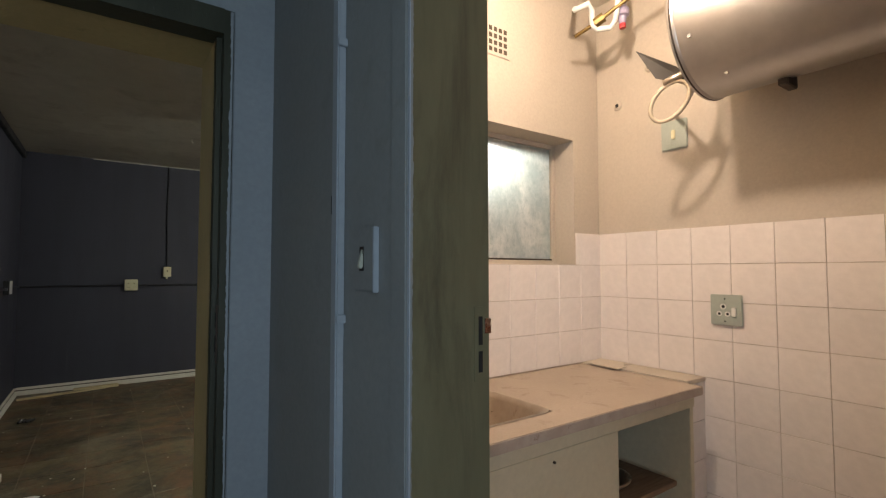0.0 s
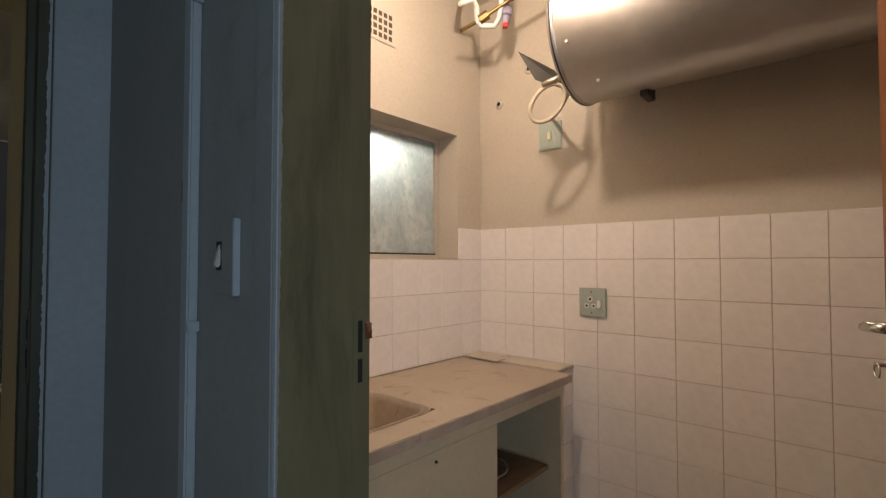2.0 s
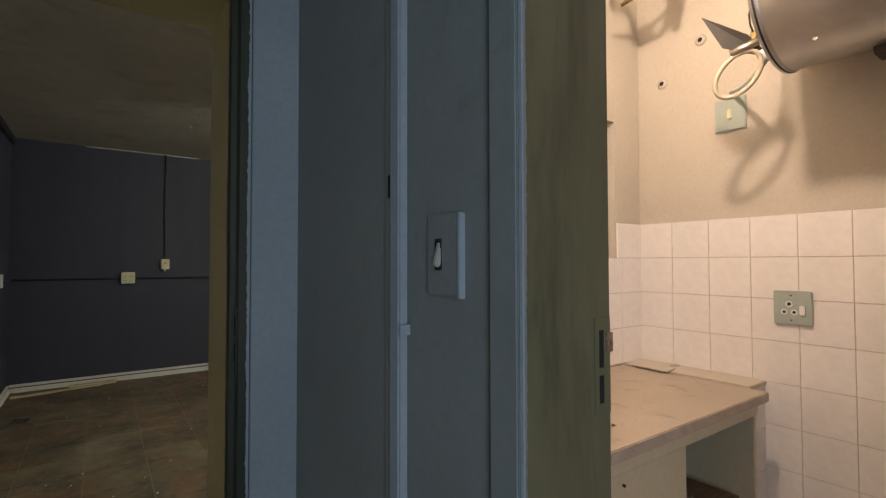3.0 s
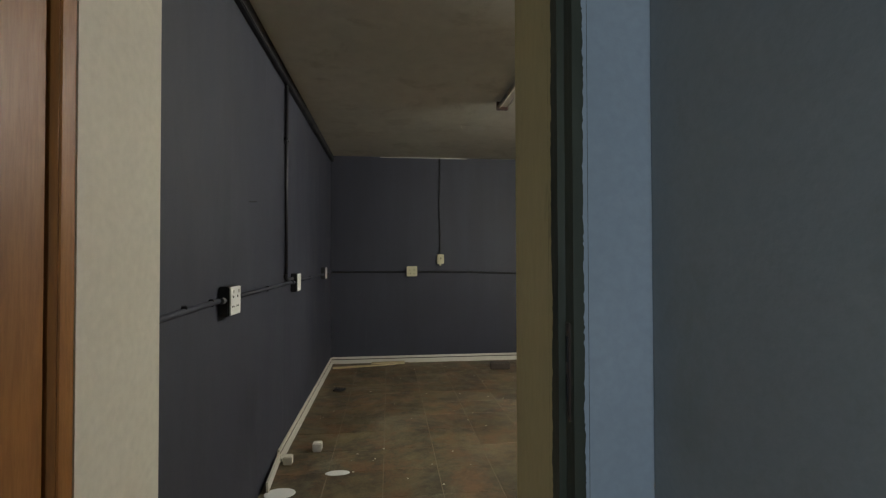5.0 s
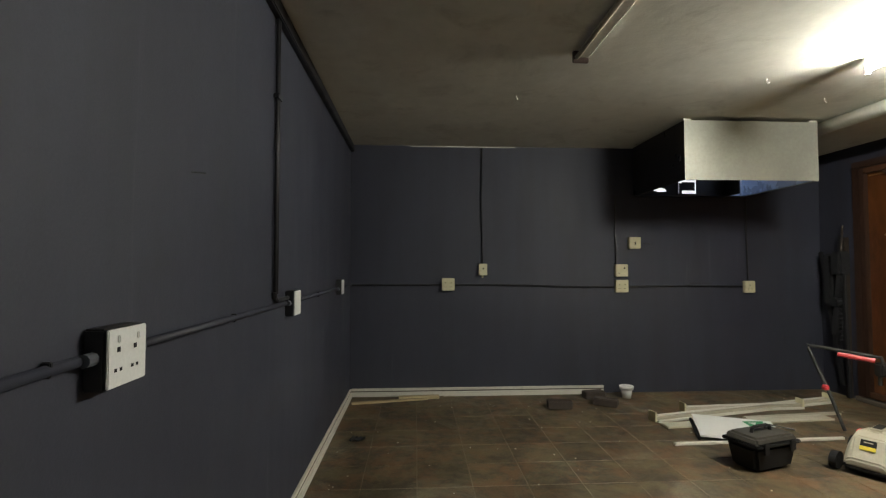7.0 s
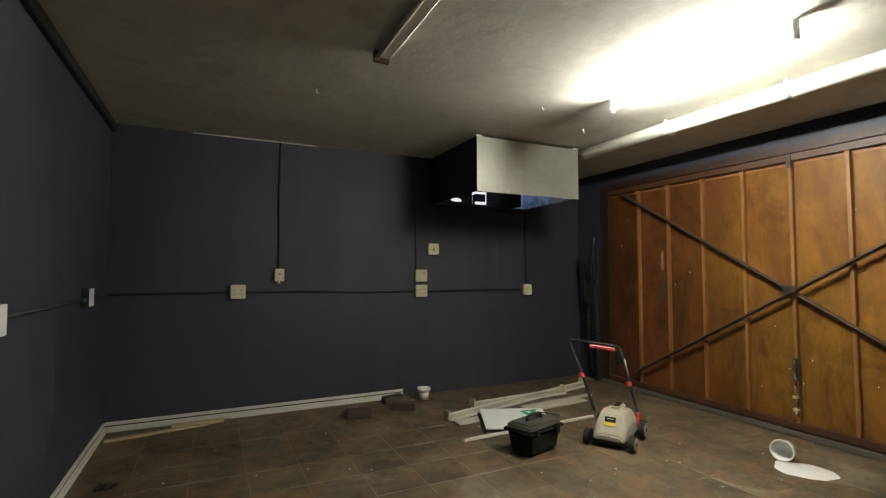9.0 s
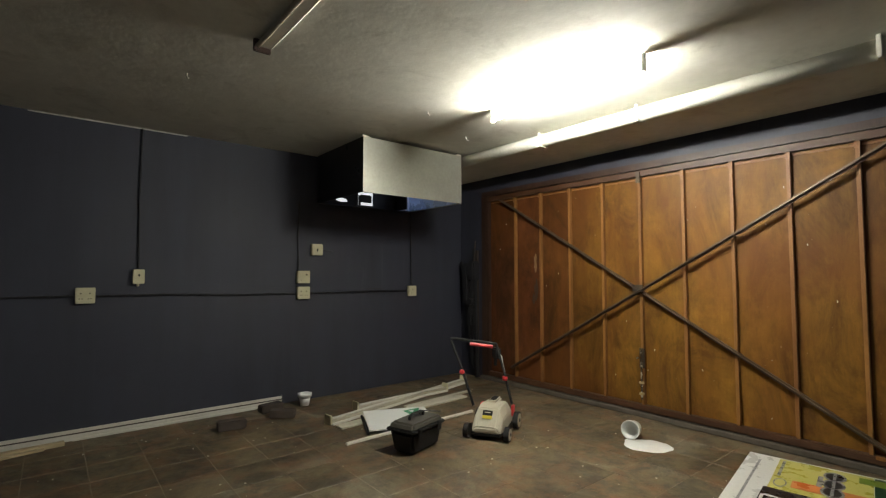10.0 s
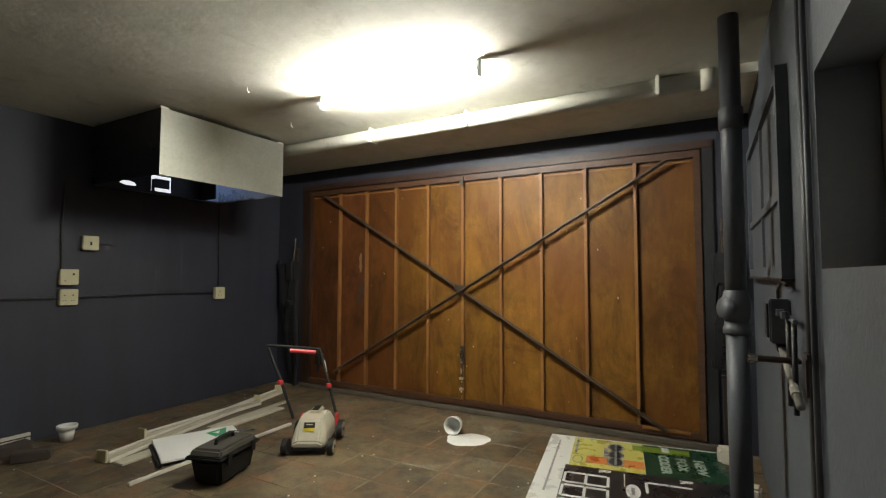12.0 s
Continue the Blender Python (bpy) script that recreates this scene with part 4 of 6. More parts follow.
def skirting():
    s = thing("baseboard", (-0.59, 5.2, 0), "moulded white skirting board along the side wall", "baseboard", kind="structure")
    part("board", boxes((-0.599, -0.582, 3.86, 6.699, 0.0, 0.075), bevel=0.003), M_WHITE_PAINT, s)
    part("bead", boxes((-0.582, -0.575, 3.86, 6.68, 0.0, 0.046), bevel=0.003), M_WHITE_PAINT, s)
    # raised dark strip that draws the shadow line of the moulding
    part("groove_shade", boxes((-0.583, -0.5805, 3.861, 6.69, 0.050, 0.056)), M_BRICK, s)
    part("quadrant", boxes((-0.575, -0.566, 3.86, 6.67, 0.0, 0.022), bevel=0.003), M_WHITE_PAINT, s)
    part("loose_board", beam((-0.560, 3.45, 0.030), (-0.585, 3.86, 0.035), 0.012, 0.06), M_WHITE_PAINT, s, "loosened piece of skirting")
    n = thing("baseboard", (0.7, 6.69, 0), "moulded white skirting board along the far wall, coming loose", "baseboard", kind="structure")
    part("board", boxes((-0.580, 2.01, 6.682, 6.699, 0.0, 0.080), bevel=0.003), M_WHITE_PAINT, n)
    part("bead", boxes((-0.560, 2.00, 6.672, 6.6815, 0.0, 0.040), bevel=0.003), M_WHITE_PAINT, n)
    # dark strip in place of the moulding's shadow line
    part("groove_shade", boxes((-0.579, 2.009, 6.6805, 6.683, 0.046, 0.056)), M_BRICK, n)
    part("loose_strip", boxes((0.35, 1.75, 6.652, 6.666, 0.0, 0.020), bevel=0.002), M_WHITE_PAINT, n)


skirting()


def stripes_on_beam():
    """The crack of bare plaster between ceiling and far wall."""
    structure("trim_north", boxes((0.0, 1.1, 6.694, 6.699, CEIL - 0.012, CEIL - 0.004)), M_WHITE_PAINT, "bare plaster crack under the ceiling", "trim")


stripes_on_beam()

# ---------------------------------------------------------------- garage: things on the floor


def lawn_mower():
    m = thing("lawn_mower", (3.08, 4.78, 0), "small beige electric lawn mower with a black and red handle", "lawn mower")
    f = Matrix.Translation((3.03, 4.742, 0)) @ Matrix.Rotation(math.atan2(-0.50, -0.86), 4, "Z") @ Matrix.Diagonal((1.0, 0.90, 0.80, 1))   # local x points to the mower's front

    def loc(bm):
        bm.transform(f)
        return bm

    deck = bmesh.new()
    prof = [(-0.23, 0.10, 0.17, 0.15), (-0.15, 0.07, 0.30, 0.160), (0.02, 0.06, 0.325, 0.160), (0.12, 0.06, 0.300, 0.155), (0.19, 0.06, 0.160, 0.150), (0.215, 0.07, 0.110, 0.140)]
    rings = []
    for x, zb, zt, w in prof:
        w, zt = w * 0.88, 0.03 + zt * 0.84
        rings.append([deck.verts.new(c) for c in ((x, -w, zb), (x, w, zb), (x, w * 0.98, zb + (zt - zb) * 0.55), (x, w * 0.68, zt), (x, -w * 0.68, zt), (x, -w * 0.98, zb + (zt - zb) * 0.55))])
    for A, B in zip(rings, rings[1:]):
        for k in range(6):
            deck.faces.new((A[k], A[(k + 1) % 6], B[(k + 1) % 6], B[k]))
    deck.faces.new(rings[0][::-1])
    deck.faces.new(rings[-1])
    bmesh.ops.recalc_face_normals(deck, faces=deck.faces[:])
    bmesh.ops.bevel(deck, geom=deck.edges[:], offset=0.012, segments=2, affect="EDGES")
    part("body", loc(deck), M_BEIGE, m)
    part("motor_cover", loc(boxes((-0.16, 0.03, -0.050, 0.050, 0.285, 0.325), bevel=0.018)), M_BEIGE, m)
    part("vent", loc(boxes((-0.13, -0.01, -0.026, 0.026, 0.326, 0.330), bevel=0.001)), M_RUBBER, m, "dark vent grille")
    mid, tan, nor = Vector((0.155, 0, 0.226)), Vector((0.447, 0, -0.894)), Vector((0.894, 0, 0.447))

    def sticker(w, h0, h1, lift):
        bm = bmesh.new()
        lo = [bm.verts.new(mid + Vector((0, a * w, 0)) + tan * b + nor * (lift - 0.004)) for a, b in ((-1, h0), (1, h0), (1, h1), (-1, h1))]
        hi = [bm.verts.new(v.co + nor * 0.004) for v in lo]
        bm.faces.new(lo)
        bm.faces.new(hi)
        for k in range(4):
            bm.faces.new((lo[k], lo[(k + 1) % 4], hi[(k + 1) % 4], hi[k]))
        bmesh.ops.recalc_face_normals(bm, faces=bm.faces[:])
        return loc(bm)

    plate = part("label", sticker(0.044, -0.045, 0.035, 0.008), M_RUBBER, m, "black and yellow label")
    part("label_band", sticker(0.044, 0.004, 0.034, 0.0095), M_YELLOW, plate)
    part("label_lines", sticker(0.026, -0.030, -0.022, 0.0095), M_WHEEL, plate)
    part("skirt", loc(boxes((-0.21, 0.215, -0.135, 0.135, 0.035, 0.075), bevel=0.015)), M_RUBBER, m)
    for x, r in ((0.17, 0.068), (-0.18, 0.085)):
        for s in (-1, 1):
            y = 0.182 * s
            w = part("wheel", loc(rod((x, y - 0.022, r), (x, y + 0.022, r), r, 20)), M_RUBBER, m)
            part("rim", loc(rod((x, y + 0.018 * s, r), (x, y + 0.026 * s, r), r * 0.78, 16)), M_WHEEL, w)
            part("hub", loc(rod((x, y + 0.022 * s, r), (x, y + 0.031 * s, r), r * 0.22, 10)), M_RUBBER, w)
    for s in (-1, 1):
        part("bracket", loc(boxes((-0.20, -0.14, 0.150 * s - 0.012, 0.150 * s + 0.012, 0.13, 0.24), bevel=0.006)), M_RED, m, "red handle bracket")
    # the handle: two stays and a bent top bar
    L0, L1, L2 = Vector((2.955, 4.89, 0.20)), Vector((2.96, 5.03, 0.46)), Vector((2.98, 5.21, 0.725))
    R0, R1, R2 = Vector((3.24, 4.72, 0.20)), Vector((3.26, 4.81, 0.40)), Vector((3.29, 4.95, 0.675))
    part("lower_stay", tube_path([L0, L1], 0.011, 10), M_RUBBER, m)
    part("lower_stay", tube_path([R0, R1], 0.011, 10), M_RUBBER, m)
    part("top_bar", tube_path([L1, L2 - Vector((-0.006, 0.002, 0.03)), L2, L2 + (R2 - L2) * 0.08, R2 + (L2 - R2) * 0.08, R2, R2 + (R1 - R2) * 0.15, R1], 0.012, 10), M_RUBBER, m)
    for p in (L1, R1):
        part("wing_knob", revolve([(0, -0.016), (0.020, -0.016), (0.024, 0.0), (0.018, 0.016), (0, 0.016)], p + Vector((-0.018, -0.01, 0.0)), 10), M_RED, m, "red plastic knob")
    part("switch_lever", tube_path([L2 + (R2 - L2) * 0.42 - Vector((0, 0, 0.028)), L2 + (R2 - L2) * 0.92 - Vector((0, 0, 0.030))], 0.017, 8), M_RED, m, "red switch lever")
    sb = part("switch_box", boxes((R2.x - 0.035, R2.x + 0.03, R2.y - 0.04, R2.y + 0.03, R2.z - 0.13, R2.z - 0.035), bevel=0.012), M_RUBBER, m)
    part("plug", rod(R2 - Vector((0.01, 0.0, 0.13)), R2 - Vector((0.012, 0, 0.19)), 0.014), M_RUBBER, sb)
    part("cable", tube_path([R2 - Vector((-0.02, 0, 0.05)), R2 - Vector((-0.05, 0.02, 0.12)), R2 - Vector((-0.055, 0.05, 0.24)), R1 + Vector((0.01, 0, -0.05)), R0 + Vector((0, 0.02, 0.03))], 0.005, 6), M_WHITE_PLASTIC, m, "pale flex")


def tool_box():
    b = thing("toolbox", (2.34, 4.88, 0), "dusty black plastic toolbox with a folding handle, closed", "toolbox")
    f = Matrix.Translation((2.345, 4.865, 0)) @ Matrix.Rotation(math.atan2(0.115, 0.385), 4, "Z")

    def loc(bm):
        bm.transform(f)
        return bm

    def tapered(x, y, z0, z1, grow, bevel):
        bm = box(-x, x, -y, y, z0, z1)
        for v in bm.verts:
            if v.co.z > (z0 + z1) / 2:
                v.co.x *= grow
                v.co.y *= grow
        bmesh.ops.bevel(bm, geom=bm.edges[:], offset=bevel, segments=2, affect="EDGES")
        return bm

    part("tub", loc(tapered(0.160, 0.092, 0.0, 0.165, 1.20, 0.022)), M_RUBBER, b)
    part("rim", loc(boxes((-0.205, 0.205, -0.126, 0.126, 0.160, 0.182), bevel=0.008)), M_RUBBER, b)
    lid = part("lid", loc(tapered(0.196, 0.118, 0.178, 0.222, 0.86, 0.014)), M_LID, b, "dusty lid")
    part("handle", loc(tube_path([(-0.085, 0, 0.215), (-0.080, 0, 0.248), (-0.055, 0, 0.256), (0.055, 0, 0.256), (0.080, 0, 0.248), (0.085, 0, 0.215)], 0.011, 8)), M_RUBBER, lid)
    for x in (-0.12, 0.12):
        part("latch", loc(boxes((x - 0.022, x + 0.022, -0.134, -0.121, 0.125, 0.195), bevel=0.004)), M_RUBBER, b)
    cab = whole("cable_scrap", tube_path([(2.40, 4.90, 0.232), (2.45, 4.93, 0.240), (2.50, 4.90, 0.236), (2.56, 4.88, 0.226), (2.585, 4.87, 0.222)], 0.005, 6), M_BLACK, (2.45, 4.9, 0.226),
                "piece of black cable lying on the toolbox", "cable")


def planks():
    def flat(name, a, b, w, h, mat, label, lift=0.0, cat="board", bevel=0.002):
        a, b = Vector((*a, lift + h / 2)), Vector((*b, lift + h / 2))
        u = (b - a).normalized()
        bm = box(0, (b - a).length, -w / 2, w / 2, -h / 2, h / 2, bevel)
        bm.transform(Matrix.Translation(a) @ u.to_track_quat("X", "Z").to_matrix().to_4x4())
        return whole(name, bm, mat, (a.x, a.y, lift), label, cat, "boards on the floor" if cat == "board" else "")

    flat("wood_strip", (-0.54, 6.42), (0.18, 6.56), 0.05, 0.016, M_PINE, "raw pine strip lying by the skirting", cat="wood strip")
    flat("wood_offcut", (-0.10, 6.57), (0.30, 6.60), 0.055, 0.030, M_PINE, "short raw pine offcut lying by the skirting", lift=0.0, cat="wood strip")
    flat("plank", (2.10, 5.64), (3.62, 5.76), 0.115, 0.014, M_DIRTY_BOARD, "dirty white plank lying on the tiles")
    flat("plank", (2.90, 5.80), (3.82, 5.88), 0.060, 0.012, M_DIRTY_BOARD, "short dirty white plank on the tiles")
    # old lamp battens
    for a, b, lab in (((2.08, 5.78), (4.03, 6.24), "old cream lamp batten lying on the tiles"), ((2.48, 6.02), (3.62, 6.08), "shorter old cream lamp batten on the tiles")):
        va, vb = Vector((*a, 0)), Vector((*b, 0))
        t = thing("old_lamp_batten", va, lab, "lamp batten", "old battens")
        u = (vb - va).normalized()
        M = Matrix.Translation(va) @ Matrix.Rotation(math.atan2(u.y, u.x), 4, "Z")
        n = (vb - va).length
        for nm, bm, mat in (("channel", boxes((0, n, -0.035, 0.035, 0.0, 0.040), bevel=0.004), M_DIRTY_BOARD),
                            ("ridge", boxes((0.03, n - 0.03, -0.012, 0.012, 0.0405, 0.052), bevel=0.004), M_WHITE_PAINT),
                            ("end_cap", boxes((-0.016, 0.0, -0.045, 0.045, 0.0, 0.085), bevel=0.004), M_PLASTIC),
                            ("end_cap", boxes((n, n + 0.016, -0.045, 0.045, 0.0, 0.085), bevel=0.004), M_PLASTIC),
                            ("side_rail", boxes((0.0, n, -0.062, -0.042, 0.0, 0.020), bevel=0.003), M_WHITE_PAINT)):
            bm.transform(M)
            part(nm, bm, mat, t)
    r = flat("metal_rod", (1.975, 5.235), (3.30, 5.275), 0.024, 0.020, M_WHITE_PAINT, "thin pale metal strip lying on the tiles", cat="metal strip")
    r2 = whole("bent_strip_end", boxes((1.955, 1.985, 5.215, 5.245, 0.0, 0.020), bevel=0.004), M_WHITE_PAINT, (1.97, 5.23, 0), "bent white end of a metal strip", "metal strip")
    # the sign board resting over the planks
    s = thing("sign_board", (2.55, 5.55, 0), "white board with a green print leaning on the planks", "sign board")
    c = [Vector((2.40, 5.76, 0.050)), Vector((2.215, 5.33, 0.026)), Vector((2.735, 5.10, 0.026)), Vector((2.92, 5.53, 0.050))]
    bm = bmesh.new()
    up = Vector((0, 0, 0.012))
    lo, hi = [bm.verts.new(p) for p in c], [bm.verts.new(p + up) for p in c]
    bm.faces.new(lo)
    bm.faces.new(hi)
    for k in range(4):
        bm.faces.new((lo[k], lo[(k + 1) % 4], hi[(k + 1) % 4], hi[k]))
    bmesh.ops.recalc_face_normals(bm, faces=bm.faces[:])
    board = part("board", bm, M_WHITE_PLASTIC, s)
    g = bmesh.new()
    P = lambda a, b: c[0] * (1 - a) * (1 - b) + c[3] * a * (1 - b) + c[1] * (1 - a) * b + c[2] * a * b + Vector((0, 0, 0.0135))
    g.faces.new([g.verts.new(P(a, b)) for a, b in ((0.62, 0.16), (0.90, 0.05), (0.84, 0.34), (0.70, 0.40))])
    part("green_print", g, M_GREEN, board)
    g = bmesh.new()
    g.faces.new([g.verts.new(P(a, b) + Vector((0, 0, 0.001))) for a, b in ((0.69, 0.20), (0.80, 0.15), (0.76, 0.28))])
    part("white_print", g, M_WHITE_PLASTIC, board)
    part("edge_roll", tube_path([c[0] + Vector((-0.01, 0, -0.032)), c[1] + Vector((-0.015, -0.01, -0.012))], 0.013, 8), M_RUBBER, s)


def rubble():
    for cx, cy, turn, z in ((1.395, 6.19, -6, 0.075), (1.855, 6.25, -32, 0.07), (1.84, 6.52, 10, 0.07)):
        bm = box(-0.11, 0.11, -0.05, 0.05, 0, z, 0.008)
        for v in bm.verts:
            v.co += 0.004 * Vector(noise.noise_vector(v.co * 14 + Vector((cx * 9, cy, 0))))
            v.co.z = max(v.co.z, 0.0)
        bm.transform(Matrix.Translation((cx, cy, 0)) @ Matrix.Rotation(radians(turn), 4, "Z"))
        whole("brick", bm, M_BRICK, (cx, cy, 0), "dark dirty brick lying on the tiles", "brick", "loose bricks")
    pot = thing("plant_pot", (2.17, 6.50, 0), "small white plastic flower pot with a scalloped rim", "pot")
    part("bowl", revolve([(0, 0), (0.042, 0), (0.056, 0.095), (0.051, 0.095), (0.038, 0.008), (0, 0.008)], (2.17, 6.50, 0), 20), M_WHITE_PLASTIC, pot, smooth=True)
    part("rim", revolve([(0.057, 0.088), (0.066, 0.088), (0.070, 0.118), (0.062, 0.118), (0.057, 0.088)], (2.17, 6.50, 0), 20), M_WHITE_PLASTIC, pot, smooth=True)
    for x, y, s in ((-0.37, 4.02, 0.030), (-0.525, 3.83, 0.028)):
        bm = boxes((x - s, x + s, y - s, y + s, 0, s * 1.9), bevel=0.006)
        whole("plaster_lump", bm, M_WHITE_PAINT, (x, y, 0), "small block of white plaster on the floor", "rubble", "plaster lumps")
    for x, y, rx, ry in ((-0.49, 3.44, 0.085, 0.065), (-0.20, 3.66, 0.075, 0.035)):
        bm = revolve([(0, 0.003), (0.9, 0.003), (1.0, 0.0)], (0, 0, 0), 24)
        bm.transform(Matrix.Translation((x, y, 0.0005)) @ Matrix.Diagonal((rx, ry, 1, 1)))
        whole("lid_disc", bm, M_WHITE_PLASTIC, (x, y, 0), "flat white plastic lid lying on the floor", "lid", "flat lids")
    k = bmesh.new()
    for i in range(4):
        join(k, rod((-0.42 + 0.025 * i, 5.44 + 0.015 * (i % 2), 0.012), (-0.40 + 0.03 * i, 5.48 - 0.01 * i, 0.028), 0.010, 7))
    whole("screw_heap", k, M_BLACK, (-0.39, 5.45, 0), "little heap of black fixings on the tiles", "fixings")
    cr = bmesh.new()
    rnd = random.Random(5)
    for i in range(170):
        x, y = rnd.uniform(-0.5, 3.9), rnd.uniform(2.6, 6.5)
        s = rnd.uniform(0.002, 0.006)
        b = box(-s, s, -s * 0.7, s * 0.7, 0, s * 0.6)
        b.transform(Matrix.Translation((x, y, 0)) @ Matrix.Rotation(rnd.uniform(0, 3), 4, "Z"))
        join(cr, b)
    whole("plaster_crumbs", cr, M_WHITE_PAINT, (0, 0, 0), "scattered crumbs of pale plaster on the tiles", "crumbs", kind="stuff")


def paint_can():
    c = thing("paint_bucket", (3.82, 3.94, 0), "white plastic paint bucket lying on its side", "bucket")
    turn = Matrix.Translation((3.80, 3.945, 0.072)) @ Vector((-0.93, -0.22, 0.10)).to_track_quat("Z", "Y").to_matrix().to_4x4() @ Matrix.Scale(0.90, 4)
    part("shell", revolve([(0, -0.05), (0.062, -0.05), (0.074, 0.075), (0.069, 0.075), (0.058, -0.042), (0, -0.042)], (0, 0, 0), 28, turn), M_WHITE_PLASTIC, c, smooth=True)
    part("rim", revolve([(0.072, 0.062), (0.080, 0.062), (0.080, 0.078), (0.072, 0.078), (0.072, 0.062)], (0, 0, 0), 28, turn), M_WHITE_PLASTIC, c, smooth=True)
    bm = bmesh.new()
    mid = bm.verts.new((0, 0, 0.006))
    rim0, rim1 = [], []
    for i in range(40):
        a = i * math.tau / 40
        k = 1 + 0.10 * math.sin(2 * a + 0.6) + 0.03 * math.sin(5 * a) + 0.02 * math.sin(9 * a + 1) + 0.22 * math.exp(-((a - 2.62) / 0.24) ** 2)
        rim0.append(bm.verts.new((0.152 * k * math.cos(a), 0.140 * k * math.sin(a), 0.005)))
        rim1.append(bm.verts.new((0.160 * k * math.cos(a), 0.147 * k * math.sin(a), 0.0)))
    for i in range(40):
        j = (i + 1) % 40
        bm.faces.new((mid, rim0[i], rim0[j]))
        bm.faces.new((rim0[i], rim1[i], rim1[j], rim0[j]))
    bm.transform(Matrix.Translation((3.712, 3.775, 0.001)) @ Matrix.Rotation(radians(-70), 4, "Z"))
    whole("paint_spill", bm, M_SPILL, (3.712, 3.775, 0), "puddle of spilt white paint on the tiles", "paint spill", smooth=True)


M_LID = surface("dust_covered_black_plastic", (0.035, 0.032, 0.026), (0.068, 0.062, 0.048), 0.6, scale=9, fine=80, relief=0.08)
M_PRINT_WHITE = surface("poster_white", (0.66, 0.66, 0.62), (0.70, 0.70, 0.66), 0.3, scale=4, relief=0.02)
M_PRINT_BLACK = surface("poster_black", (0.014, 0.014, 0.016), (0.022, 0.022, 0.024), 0.3, scale=4, relief=0.02)
M_PRINT_YELLOW = surface("poster_yellow", (0.50, 0.46, 0.09), (0.55, 0.52, 0.16), 0.3, scale=9, relief=0.02, stain=(0.42, 0.46, 0.12))
M_PRINT_ORANGE = surface("poster_orange", (0.52, 0.13, 0.03), (0.58, 0.20, 0.05), 0.3, scale=9, relief=0.02)
M_PRINT_GREEN = surface("poster_dark_green", (0.007, 0.040, 0.020), (0.014, 0.062, 0.030), 0.3, scale=4, relief=0.02)
M_PRINT_LIME = surface("poster_lime", (0.12, 0.19, 0.02), (0.20, 0.27, 0.03), 0.3, scale=6, relief=0.02)
M_PRINT_TEXT = surface("poster_pale_green", (0.34, 0.42, 0.34), (0.40, 0.48, 0.40), 0.3, scale=9, relief=0.02)
M_PRINT_GREY = surface("poster_grey", (0.22, 0.22, 0.22), (0.30, 0.30, 0.29), 0.3, scale=30, relief=0.02)


